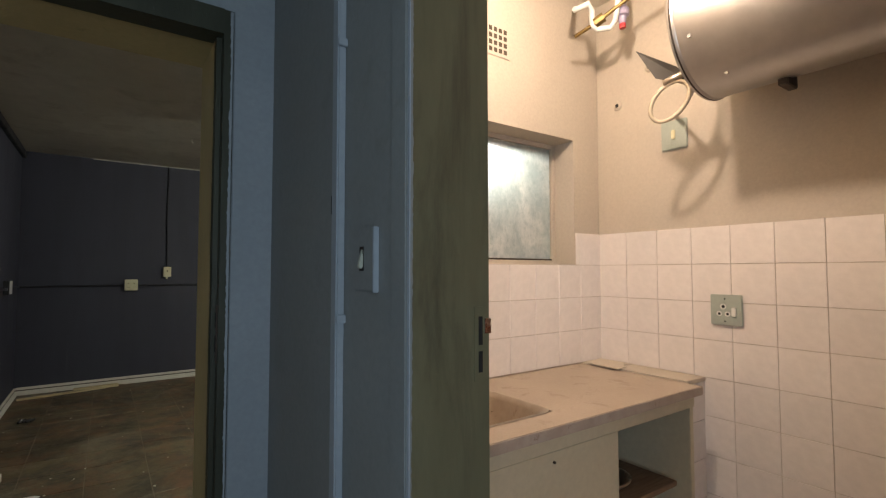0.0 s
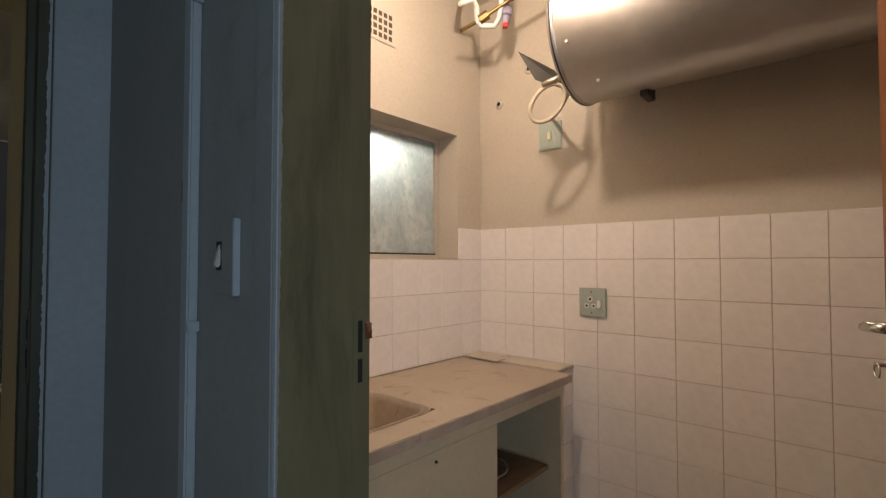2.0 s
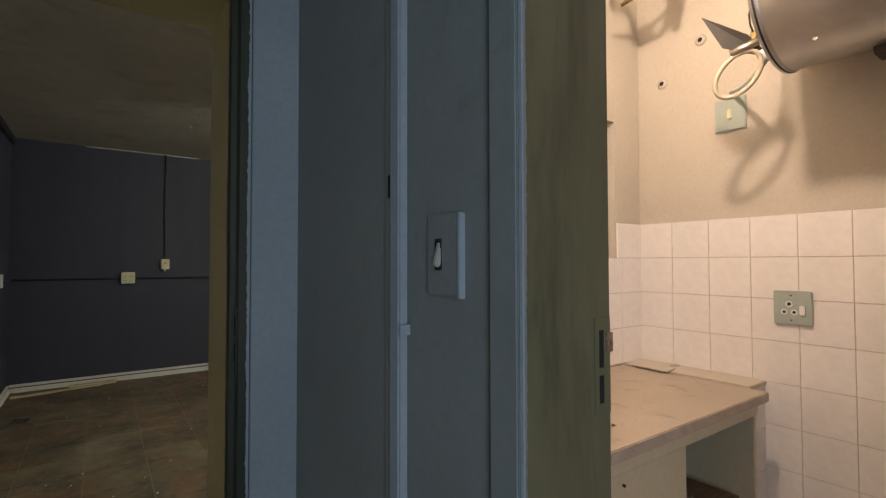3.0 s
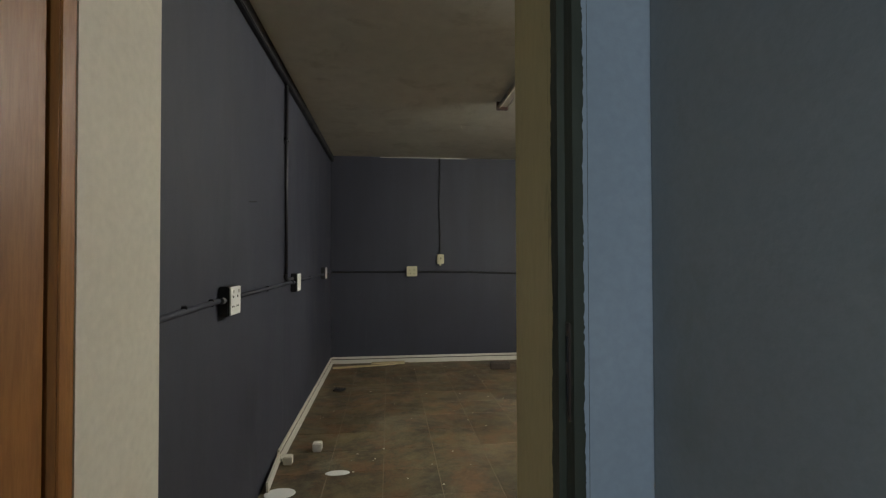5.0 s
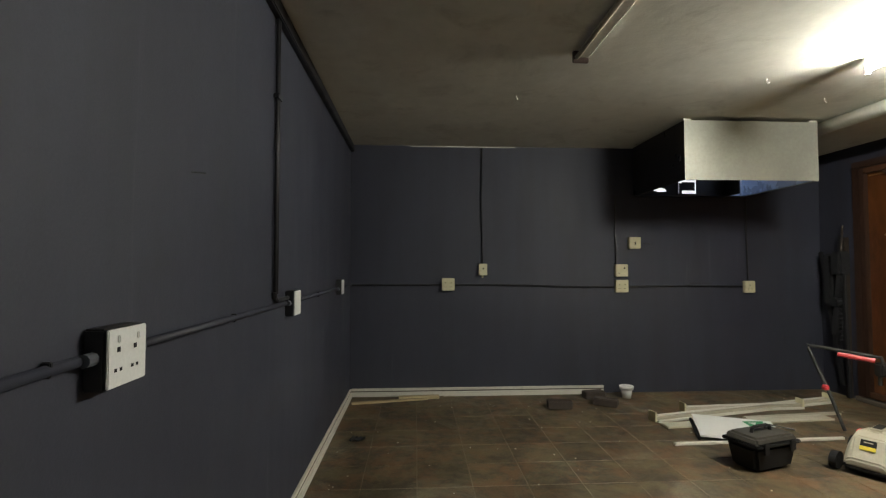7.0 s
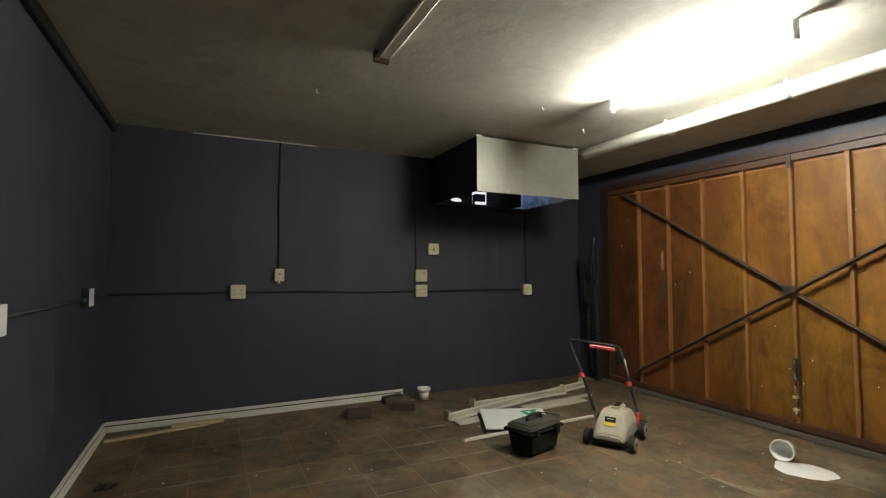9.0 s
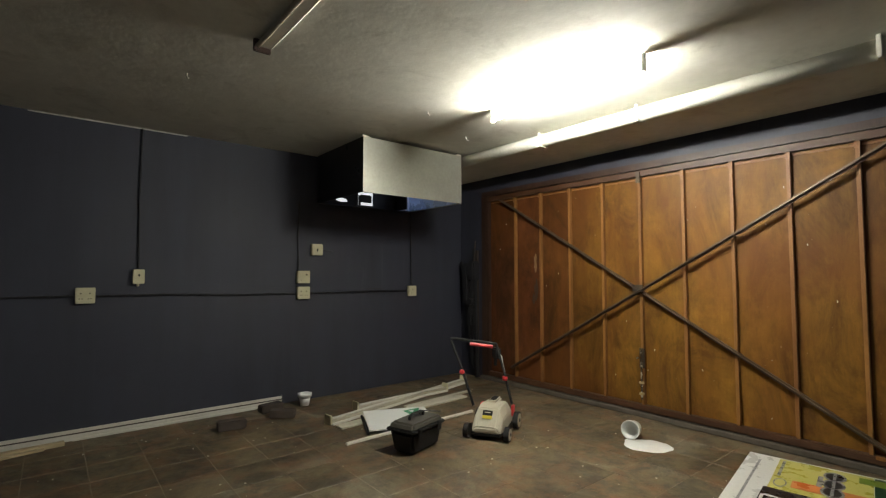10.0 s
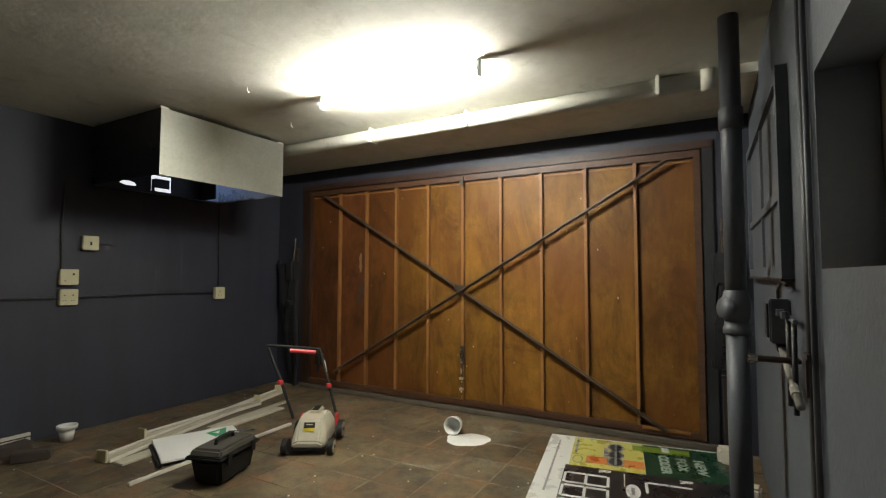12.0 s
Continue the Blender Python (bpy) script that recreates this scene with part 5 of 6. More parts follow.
def price_board():
    """A printed board lying flat: its text runs along v (towards the room), its lines are stacked along u."""
    o = Vector((4.145, 3.233, 0))
    v, u = Vector((-0.98803, -0.15425, 0)), Vector((0.15425, -0.98803, 0))
    M = Matrix((( v.x, u.x, 0, o.x), (v.y, u.y, 0, o.y), (0, 0, 1, 0), (0, 0, 0, 1)))
    b = thing("price_board", o, "large printed price board lying flat on the tiles", "sign board")

    def patch(name, v0, v1, u0, u1, mat, z=0.0125, parent=None, label=""):
        bm = box(v0, v1, u0, u1, z - 0.0004, z)
        bm.transform(M)
        return part(name, bm, mat, parent or b, label)

    base = patch("board", 0.0, 1.75, 0.0, 1.17, M_PRINT_WHITE, 0.012)
    for vert in base.data.vertices:
        if vert.co.z < 0.0118:
            vert.co.z = 0.0
    patch("black_field", 0.60, 1.75, 0.165, 1.17, M_PRINT_BLACK, 0.0126)
    patch("yellow_picture", 0.02, 0.60, 0.170, 0.668, M_PRINT_YELLOW, 0.0126)
    patch("green_field", 0.02, 0.60, 0.672, 1.17, M_PRINT_GREEN, 0.0126)
    patch("lime_band", 0.06, 0.17, 0.60, 0.98, M_PRINT_LIME, 0.0132)
    patch("orange_band", 0.39, 0.52, 0.29, 0.668, M_PRINT_ORANGE, 0.0132)
    patch("yellow_edge", 0.02, 0.60, 0.165, 0.185, M_PRINT_WHITE, 0.0132)
    patch("picture_bar", 0.05, 0.36, 0.205, 0.222, M_PRINT_GREY, 0.0138)

    def disc(name, cv, cu, rv, ru, mat, z):
        bm = revolve([(0, 0), (1.0, 0), (1.0, -0.0004)], (0, 0, 0), 24)
        bm.transform(M @ Matrix.Translation((cv, cu, z)) @ Matrix.Diagonal((rv, ru, 1, 1)))
        part(name, bm, mat, b)

    for cv in (0.16, 0.31, 0.45):
        disc("badge", cv, 0.485, 0.085, 0.058, M_PRINT_GREY, 0.0140)
        disc("badge_face", cv, 0.485, 0.066, 0.044, M_PRINT_BLACK, 0.0146)
        patch("badge_bar", cv - 0.062, cv + 0.062, 0.477, 0.493, M_PRINT_GREY, 0.0152)
    patch("badge_side", 0.20, 0.40, 0.405, 0.432, M_PRINT_GREY, 0.0140)
    disc("badge", 0.48, 0.235, 0.075, 0.035, M_PRINT_GREY, 0.0140)
    disc("badge_face", 0.48, 0.235, 0.060, 0.027, M_PRINT_YELLOW, 0.0146)
    disc("badge", 0.89, 0.585, 0.10, 0.042, M_PRINT_WHITE, 0.0140)
    patch("badge_bar", 0.84, 0.94, 0.575, 0.595, M_PRINT_GREY, 0.0146)
    patch("rule", 0.64, 0.84, 0.535, 0.541, M_PRINT_WHITE, 0.0132)

    def letters(text, v0, u0, size, mat, stretch=1.0):
        cu = bpy.data.curves.new("lettering", "FONT")
        cu.body, cu.size, cu.extrude, cu.offset = text, size, 0.0003, 0.0035
        tmp = bpy.data.objects.new("lettering", cu)
        scene.collection.objects.link(tmp)
        bpy.context.view_layer.update()
        me = bpy.data.meshes.new_from_object(tmp.evaluated_get(bpy.context.evaluated_depsgraph_get()))
        bpy.data.objects.remove(tmp)
        bm = bmesh.new()
        bm.from_mesh(me)
        bm.transform(M @ Matrix.Translation((v0, u0, 0.0138)) @ Matrix.Diagonal((stretch, 1, 1, 1)))
        part("lettering", bm, mat, b)

    letters("NEW", 0.23, 0.990, 0.085, M_PRINT_TEXT, 1.35)
    letters("FOX", 0.23, 0.880, 0.085, M_PRINT_TEXT, 1.35)
    letters("CODER", 0.21, 0.770, 0.085, M_PRINT_TEXT, 1.15)
    patch("small_line", 0.05, 0.14, 0.80, 0.85, M_PRINT_WHITE, 0.0138)
    letters("R", 0.62, 0.385, 0.10, M_PRINT_WHITE, 0.8)
    letters("R", 0.62, 0.865, 0.10, M_PRINT_WHITE, 0.8)

    def segment_digit(v0, v1, u0, u1, on):
        w, g = 0.017, 0.004
        um = (u0 + u1) / 2
        segs = {"a": (v0 + w, v1 - w, u1 - w, u1), "g": (v0 + w, v1 - w, um - w / 2, um + w / 2), "d": (v0 + w, v1 - w, u0, u0 + w),
                "f": (v0, v0 + w * 1.5, um + g, u1 - w), "b": (v1 - w * 1.5, v1, um + g, u1 - w), "e": (v0, v0 + w * 1.5, u0 + w, um - g), "c": (v1 - w * 1.5, v1, u0 + w, um - g)}
        for key in on:
            a0, a1, b0, b1 = segs[key]
            bm = bmesh.new()
            if key in "agd":
                m, c = (b0 + b1) / 2, (b1 - b0) / 2
                pts = ((a0 - c, m), (a0, b0), (a1, b0), (a1 + c, m), (a1, b1), (a0, b1))
            else:
                m, c = (a0 + a1) / 2, (a1 - a0) / 2
                pts = ((m, b0 - c * 0.5), (a1, b0 + c * 0.4), (a1, b1 - c * 0.4), (m, b1 + c * 0.5), (a0, b1 - c * 0.4), (a0, b0 + c * 0.4))
            bm.faces.new([bm.verts.new((p[0], p[1], 0.0138)) for p in pts])
            bmesh.ops.recalc_face_normals(bm, faces=bm.faces[:])
            bm.transform(M)
            for f in bm.faces:
                if f.normal.z < 0:
                    f.normal_flip()
            part("digit_segment", bm, M_PRINT_WHITE, b)

    for u0, digits in ((0.171, ("abcdefg", "abcdefg", "abcdefg", "abcdef")), (0.655, ("def", "abc", "abcdef", "abcdefg"))):
        vv = 0.72
        for dg in digits:
            segment_digit(vv, vv + 0.175, u0, u0 + 0.28, dg)
            vv += 0.195
    patch("small_print", 0.12, 1.05, 0.074, 0.088, M_PRINT_GREY, 0.0132)


lawn_mower()
tool_box()
planks()
rubble()
paint_can()
price_board()

# ---------------------------------------------------------------- garage: south side


def soil_pipe():
    p = thing("soil_pipe", (2.93, 1.985, 0), "grey painted soil pipe with an access bend, standing by the wall", "pipe")
    x, y = 2.93, 1.985
    part("lower_pipe", rod((x, y, 0.0), (x, y, 1.06), 0.048, 24), M_PIPE, p, smooth=True)
    part("upper_pipe", rod((x, y, 1.16), (x, y, CEIL), 0.045, 24), M_PIPE, p, smooth=True)
    part("collar", revolve([(0.048, 0), (0.058, 0), (0.058, 0.03), (0.053, 0.035), (0.051, 0.06), (0.048, 0.06)], (x, y, 1.02), 24), M_PIPE, p, smooth=True)
    part("access_bend", revolve([(0.049, 0.0), (0.058, 0.02), (0.062, 0.06), (0.060, 0.10), (0.053, 0.14), (0.046, 0.15)], (x, y, 1.075), 24), M_PIPE, p, smooth=True)
    eye = rod((x, y, 1.135), (x - 0.035, y + 0.055, 1.145), 0.052, 20)
    part("access_cap", eye, M_PIPE, p, smooth=True)
    part("collar", rod((x, y, 2.00), (x, y, 2.10), 0.053, 24), M_PIPE, p, smooth=True)


def south_window():
    w = thing("window_1", (2.7, 1.84, 1.3), "grey overpainted window with small panes standing proud of the wall", "window", kind="structure")
    x0, x1, z0, z1, y0, y1 = 2.50, 4.10, 1.285, 2.12, 1.812, 1.852
    part("window_frame", boxes((x0, x0 + 0.05, y0, y1, z0, z1), (x1 - 0.05, x1, y0, y1, z0, z1), (x0 + 0.05, x1 - 0.05, y0, y1, z0, z0 + 0.05), (x0 + 0.05, x1 - 0.05, y0, y1, z1 - 0.05, z1)), M_GREYBLUE, w)
    zm, xm = 1.62, 3.30
    part("glazing_bar", boxes((x0 + 0.05, x1 - 0.05, y0, y1 - 0.006, zm - 0.02, zm + 0.02)), M_GREYBLUE, w)
    part("glazing_bar", boxes((xm - 0.02, xm + 0.02, y0, y1 - 0.008, z0 + 0.05, z1 - 0.05)), M_GREYBLUE, w)
    for a, b in ((x0 + 0.05, xm - 0.02), (xm + 0.02, x1 - 0.05)):
        for c, d in ((z0 + 0.05, zm - 0.02), (zm + 0.02, z1 - 0.05)):
            part("pane", boxes((a, b, y0 + 0.004, y0 + 0.020, c, d)), M_GREYBLUE, w)
    part("window_sill", boxes((x0 - 0.01, x1 + 0.01, y0, y1 + 0.004, z0 - 0.012, z0 - 0.001)), M_STEEL_DARK, w)


def south_pipes():
    c = thing("conduit", (2.10, 1.83, 0), "black cables and grey pipes running down the wall corner", "conduit")
    for x, r, m in ((2.085, 0.013, M_BLACK), (2.135, 0.008, M_PIPE), (2.045, 0.009, M_PIPE)):
        part("riser", rod((x, 1.828, 0.0 if m == M_BLACK else 0.3), (x, 1.828, CEIL), r, 8), m, c, smooth=True)
    b = thing("meter_box", (2.80, 1.85, 1.0), "small grey cast box with pipes on the wall", "meter box")
    part("body", boxes((2.62, 2.76, 1.812, 1.885, 1.02, 1.20), bevel=0.006), M_PIPE, b)
    part("cover", boxes((2.64, 2.74, 1.886, 1.892, 1.04, 1.18), bevel=0.002), M_BLACK, b)
    part("feed_pipe", tube_path([(2.66, 1.85, 1.20), (2.66, 1.85, 1.235), (2.60, 1.85, 1.255), (2.52, 1.85, 1.27), (2.40, 1.85, 1.26)], 0.006, 6), M_BLACK, b)
    part("valve", rod((2.56, 1.84, 1.145), (2.30, 1.84, 1.135), 0.009, 8), M_PIPE, b)
    for x in (2.52, 2.38):
        part("down_pipe", rod((x, 1.835, 0.80), (x, 1.835, 1.14), 0.009, 8), M_BLACK, b, smooth=True)
        part("valve_head", rod((x, 1.86, 1.14), (x, 1.86, 1.165), 0.014, 8), M_PIPE, b)
    d = thing("waste_pipe", (2.5, 1.84, 0.9), "pale slanting waste pipe on the garage wall", "pipe")
    part("pipe", rod((2.86, 1.842, 1.06), (2.24, 1.842, 0.86), 0.013, 14), M_WASTE, d, smooth=True)
    part("joint", rod((2.70, 1.842, 1.008), (2.66, 1.842, 0.995), 0.018, 14), M_BLACK, d)
    part("joint", rod((2.36, 1.842, 0.898), (2.31, 1.842, 0.882), 0.017, 14), M_WASTE, d)
    e = thing("pipe_bracket", (2.5, 1.9, 0.98), "rusty pipe stub sticking out of the wall", "bracket")
    part("stub", rod((2.42, 1.812, 0.985), (2.42, 1.955, 0.985), 0.012, 10), M_STEEL_DARK, e)
    part("stub_end", rod((2.42, 1.945, 0.985), (2.42, 1.975, 0.985), 0.018, 10), M_CHROME, e)
    l = thing("gate_latch", (2.06, 1.84, 1.0), "rusty steel latch on the wall corner", "latch")
    part("plate", boxes((2.03, 2.11, 1.842, 1.850, 1.045, 1.062)), M_STEEL_DARK, l)
    part("bar", boxes((2.055, 2.068, 1.842, 1.850, 0.93, 1.045)), M_STEEL_DARK, l)
    for x, y, s in ((4.20, 2.02, 0.07), (3.62, 1.92, 0.06), (4.05, 1.95, 0.05)):
        bm = box(-s, s, -s * 0.7, s * 0.7, 0, s * 1.3, 0.012)
        for v in bm.verts:
            v.co += 0.012 * Vector(noise.noise_vector(v.co * 12 + Vector((x * 3, y, 0))))
            v.co.z = max(0, v.co.z)
        bm.transform(Matrix.Translation((x, y, 0)) @ Matrix.Rotation(x * 3, 4, "Z"))
        whole("rubble_lump", bm, M_CREAM if s > 0.055 else M_BRICK, (x, y, 0), "broken lump of plaster by the pipe", "rubble", "rubble lumps")


M_WASTE = surface("dirty_cream_pipe", (0.27, 0.255, 0.215), (0.33, 0.31, 0.265), 0.5, scale=9, stain=(0.26, 0.22, 0.16))
soil_pipe()
south_window()
south_pipes()

# ---------------------------------------------------------------- kitchen


def sheet(x0, x1, y, z0, z1):
    """One sheet of window glass."""
    bm = bmesh.new()
    bm.faces.new([bm.verts.new(c) for c in ((x0, y, z0), (x1, y, z0), (x1, y, z1), (x0, y, z1))])
    return bm


def kitchen_window():
    w = thing("window_2", (1.5, 1.64, 1.32), "steel kitchen window with a paint-smeared pane and a narrow casement", "window", kind="structure")
    y0, y1 = 1.628, 1.656
    # outer frame
    part("window_frame", boxes((WX0, WX0 + 0.03, y0, y1, WZ0, WZ1), (WX1 - 0.025, WX1, y0, y1, WZ0, WZ1), (WX0 + 0.03, WX1 - 0.025, y0, y1, WZ0, WZ0 + 0.022),
                              (WX0 + 0.03, WX1 - 0.025, y0, y1, WZ1 - 0.022, WZ1), (1.395, 1.440, y0 - 0.004, y1, WZ0 + 0.022, WZ1 - 0.022), bevel=0.002), M_KITCHEN, w)
    part("pane", sheet(1.440, WX1 - 0.025, 1.642, WZ0 + 0.022, WZ1 - 0.022), M_PANE, w, "paint-smeared pane")
    part("pane", sheet(WX0 + 0.03, 1.360, 1.642, WZ0 + 0.022, WZ1 - 0.022), M_PANE, w)
    part("casement_edge", boxes((1.362, 1.380, 1.610, 1.640, WZ0 + 0.03, WZ1 - 0.03), bevel=0.002), M_STEEL_DARK, w, "dark rusty casement edge")
    part("window_stay", boxes((1.350, 1.405, 1.600, 1.612, 1.585, 1.600), bevel=0.003), M_KITCHEN, w)
    part("window_sill", boxes((WX0, WX1, 1.515, 1.628, WZ0 + 0.001, WZ0 + 0.006)), M_KITCHEN, w)
    part("putty", boxes((1.442, WX1 - 0.027, 1.630, 1.639, WZ0 + 0.023, WZ0 + 0.030)), M_STEEL_DARK, w)


def air_vent():
    v = thing("air_vent", (1.42, 1.515, 2.25), "cream louvred air brick grille in the kitchen wall", "vent")
    x0, x1, z0, z1 = 1.322, 1.515, 2.190, 2.308
    part("plate", boxes((x0 - 0.012, x1 + 0.012, 1.510, 1.5148, z0 - 0.012, z1 + 0.012), bevel=0.002), M_KITCHEN, v)
    for i in range(7):
        for j in range(4):
            a, c = x0 + 0.004 + i * 0.027, z0 + 0.004 + j * 0.029
            part("vent_hole", boxes((a, a + 0.017, 1.508, 1.5098, c, c + 0.018)), M_HOLE_BROWN, v)


def counter():
    u = thing("sink_cabinet", (1.3, 1.25, 0), "cream painted sink cabinet with one open bay and a shelf", "cabinet")
    part("front_panel", boxes((0.670, 1.505, 1.000, 1.016, 0.06, 0.775), bevel=0.002), M_CUPBOARD, u)
    part("fascia", boxes((0.670, 1.965, 0.992, 1.010, 0.778, 0.826), bevel=0.002), M_CUPBOARD, u)
    part("end_panel", boxes((1.945, 1.970, 1.000, 1.513, 0.0, 0.826), bevel=0.002), M_CUPBOARD, u)
    # inner boards and shelf are coloured dark to hold the bay's shade
    part("partition", boxes((1.490, 1.506, 1.018, 1.500, 0.06, 0.822)), M_CUP_SHADED, u)
    part("back_panel", boxes((0.672, 1.944, 1.500, 1.512, 0.06, 0.822)), M_CUP_SHADED, u)
    part("bottom_panel", boxes((0.672, 1.944, 1.018, 1.498, 0.06, 0.078)), M_CUP_SHADED, u)
    part("plinth", boxes((0.670, 1.944, 1.030, 1.045, 0.0, 0.058)), M_CUP_SHADED, u)
    part("shelf", boxes((1.508, 1.900, 1.030, 1.498, 0.490, 0.510), bevel=0.002), M_SHELF, u, "bare wooden shelf")
    part("screw", rod((1.20, 0.999, 0.745), (1.20, 0.993, 0.745), 0.004, 8), M_STEEL_DARK, u)
    bowl = revolve([(0.0, 0.0), (0.05, 0.0), (0.10, 0.035), (0.105, 0.045), (0.098, 0.045), (0.048, 0.008), (0, 0.008)], (1.625, 1.16, 0.5105), 20)
    whole("bowl", bowl, M_SINK, (1.625, 1.16, 0.5105), "shallow metal bowl standing on the cabinet shelf", "bowl", smooth=True)
    # worktop with a hole for the bowl of the sink
    t = thing("worktop", (1.3, 1.24, 0.84), "dusty grey worktop with a stained steel sink", "worktop")
    sx0, sx1, sy0, sy1 = 0.80, 1.275, 1.065, 1.385
    top = bmesh.new()
    loops = []
    for z in (0.828, 0.860):
        for a0, a1, b0, b1 in ((0.668, 1.968, 0.965, 1.513), (sx0, sx1, sy0, sy1)):
            loops.append([top.verts.new((x, y, z)) for x, y in ((a0, b0), (a1, b0), (a1, b1), (a0, b1))])
    for A, B in ((loops[0], loops[1]), (loops[2], loops[3]), (loops[0], loops[2]), (loops[1], loops[3])):
        for k in range(4):
            top.faces.new((A[k], A[(k + 1) % 4], B[(k + 1) % 4], B[k]))
    bmesh.ops.recalc_face_normals(top, faces=top.faces[:])
    part("slab", top, M_COUNTER, t)
    part("worn_edge", boxes((0.668, 1.969, 0.9615, 0.9645, 0.829, 0.858)), M_EDGE, t, "chipped worktop edge")
    bm = bmesh.new()
    rows = ((0.0, 0.8625, 0.055), (-0.012, 0.862, 0.06), (-0.022, 0.845, 0.07), (-0.045, 0.735, 0.08), (-0.09, 0.712, 0.06))
    rings = []
    for g, z, r in rows:
        a0, a1, b0, b1 = sx0 - 0.006 - g, sx1 + 0.006 + g, sy0 - 0.006 - g, sy1 + 0.006 + g
        ring = []
        for cx, cy, s in ((a1 - r, b1 - r, 0), (a0 + r, b1 - r, 1), (a0 + r, b0 + r, 2), (a1 - r, b0 + r, 3)):
            for k in range(6):
                an = (s + k / 5) * math.pi / 2
                ring.append(bm.verts.new((cx + r * math.cos(an), cy + r * math.sin(an), z)))
        rings.append(ring)
    for A, B in zip(rings, rings[1:]):
        for k in range(24):
            bm.faces.new((A[k], A[(k + 1) % 24], B[(k + 1) % 24], B[k]))
    bm.faces.new(rings[-1])
    bmesh.ops.recalc_face_normals(bm, faces=bm.faces[:])
    for f in bm.faces:
        f.normal_flip()
    s = part("sink", bm, M_SINK, t, "stained steel sink bowl", smooth=True)
    part("drain", revolve([(0, 0.004), (0.028, 0.004), (0.034, 0.0)], (1.04, 1.225, 0.7125), 18), M_CHROME, s)
    # tile-clad duct at the end of the worktop and its loose capping
    duct = structure("wall_duct", boxes((1.985, 2.110, 1.030, 1.513, 0, 0.850)), M_TILE_GROUT, "tiled pipe duct beside the sink cabinet", "wall")
    part("capping", boxes((1.972, 2.110, 1.020, 1.513, 0.851, 0.866), bevel=0.002), M_KITCHEN, duct)
    scrap = bmesh.new()
    outline = ((1.950, 1.462), (2.085, 1.500), (2.092, 1.330), (2.040, 1.345), (2.020, 1.310), (1.938, 1.300))
    lo, hi = [scrap.verts.new((x, y, 0.8675)) for x, y in outline], [scrap.verts.new((x, y, 0.8715)) for x, y in outline]
    scrap.faces.new(lo)
    scrap.faces.new(hi)
    for k in range(len(outline)):
        scrap.faces.new((lo[k], lo[k - 1], hi[k - 1], hi[k]))
    bmesh.ops.recalc_face_normals(scrap, faces=scrap.faces[:])
    whole("tile_scrap", scrap, M_KITCHEN, (2.0, 1.4, 0.8675), "broken flat piece of cream board on the worktop", "scrap")
    return duct


M_COVER = surface("dull_grey_sheet", (0.085, 0.075, 0.065), (0.12, 0.105, 0.09), 0.6, 0.3, scale=9)
M_HOLE_BROWN = surface("dirty_vent_hole", (0.07, 0.05, 0.035), (0.10, 0.075, 0.05), 0.9)
M_FLEX = surface("yellowed_flex", (0.52, 0.43, 0.31), (0.58, 0.49, 0.37), 0.5, relief=0.02)
# bare shelf wood, darkened by the shade of the bay
M_SHELF = wood("shaded_bare_shelf_wood", (0.22, 0.145, 0.085), (0.15, 0.095, 0.055), 0.7, "x", 6.0)
M_EDGE = surface("chipped_worktop_edge", (0.44, 0.37, 0.31), (0.36, 0.28, 0.22), 0.7, scale=16, fine=90, relief=0.3, stain=(0.12, 0.07, 0.04), stain_at=(0.62, 0.70))
kitchen_window()
air_vent()
DUCT = counter()


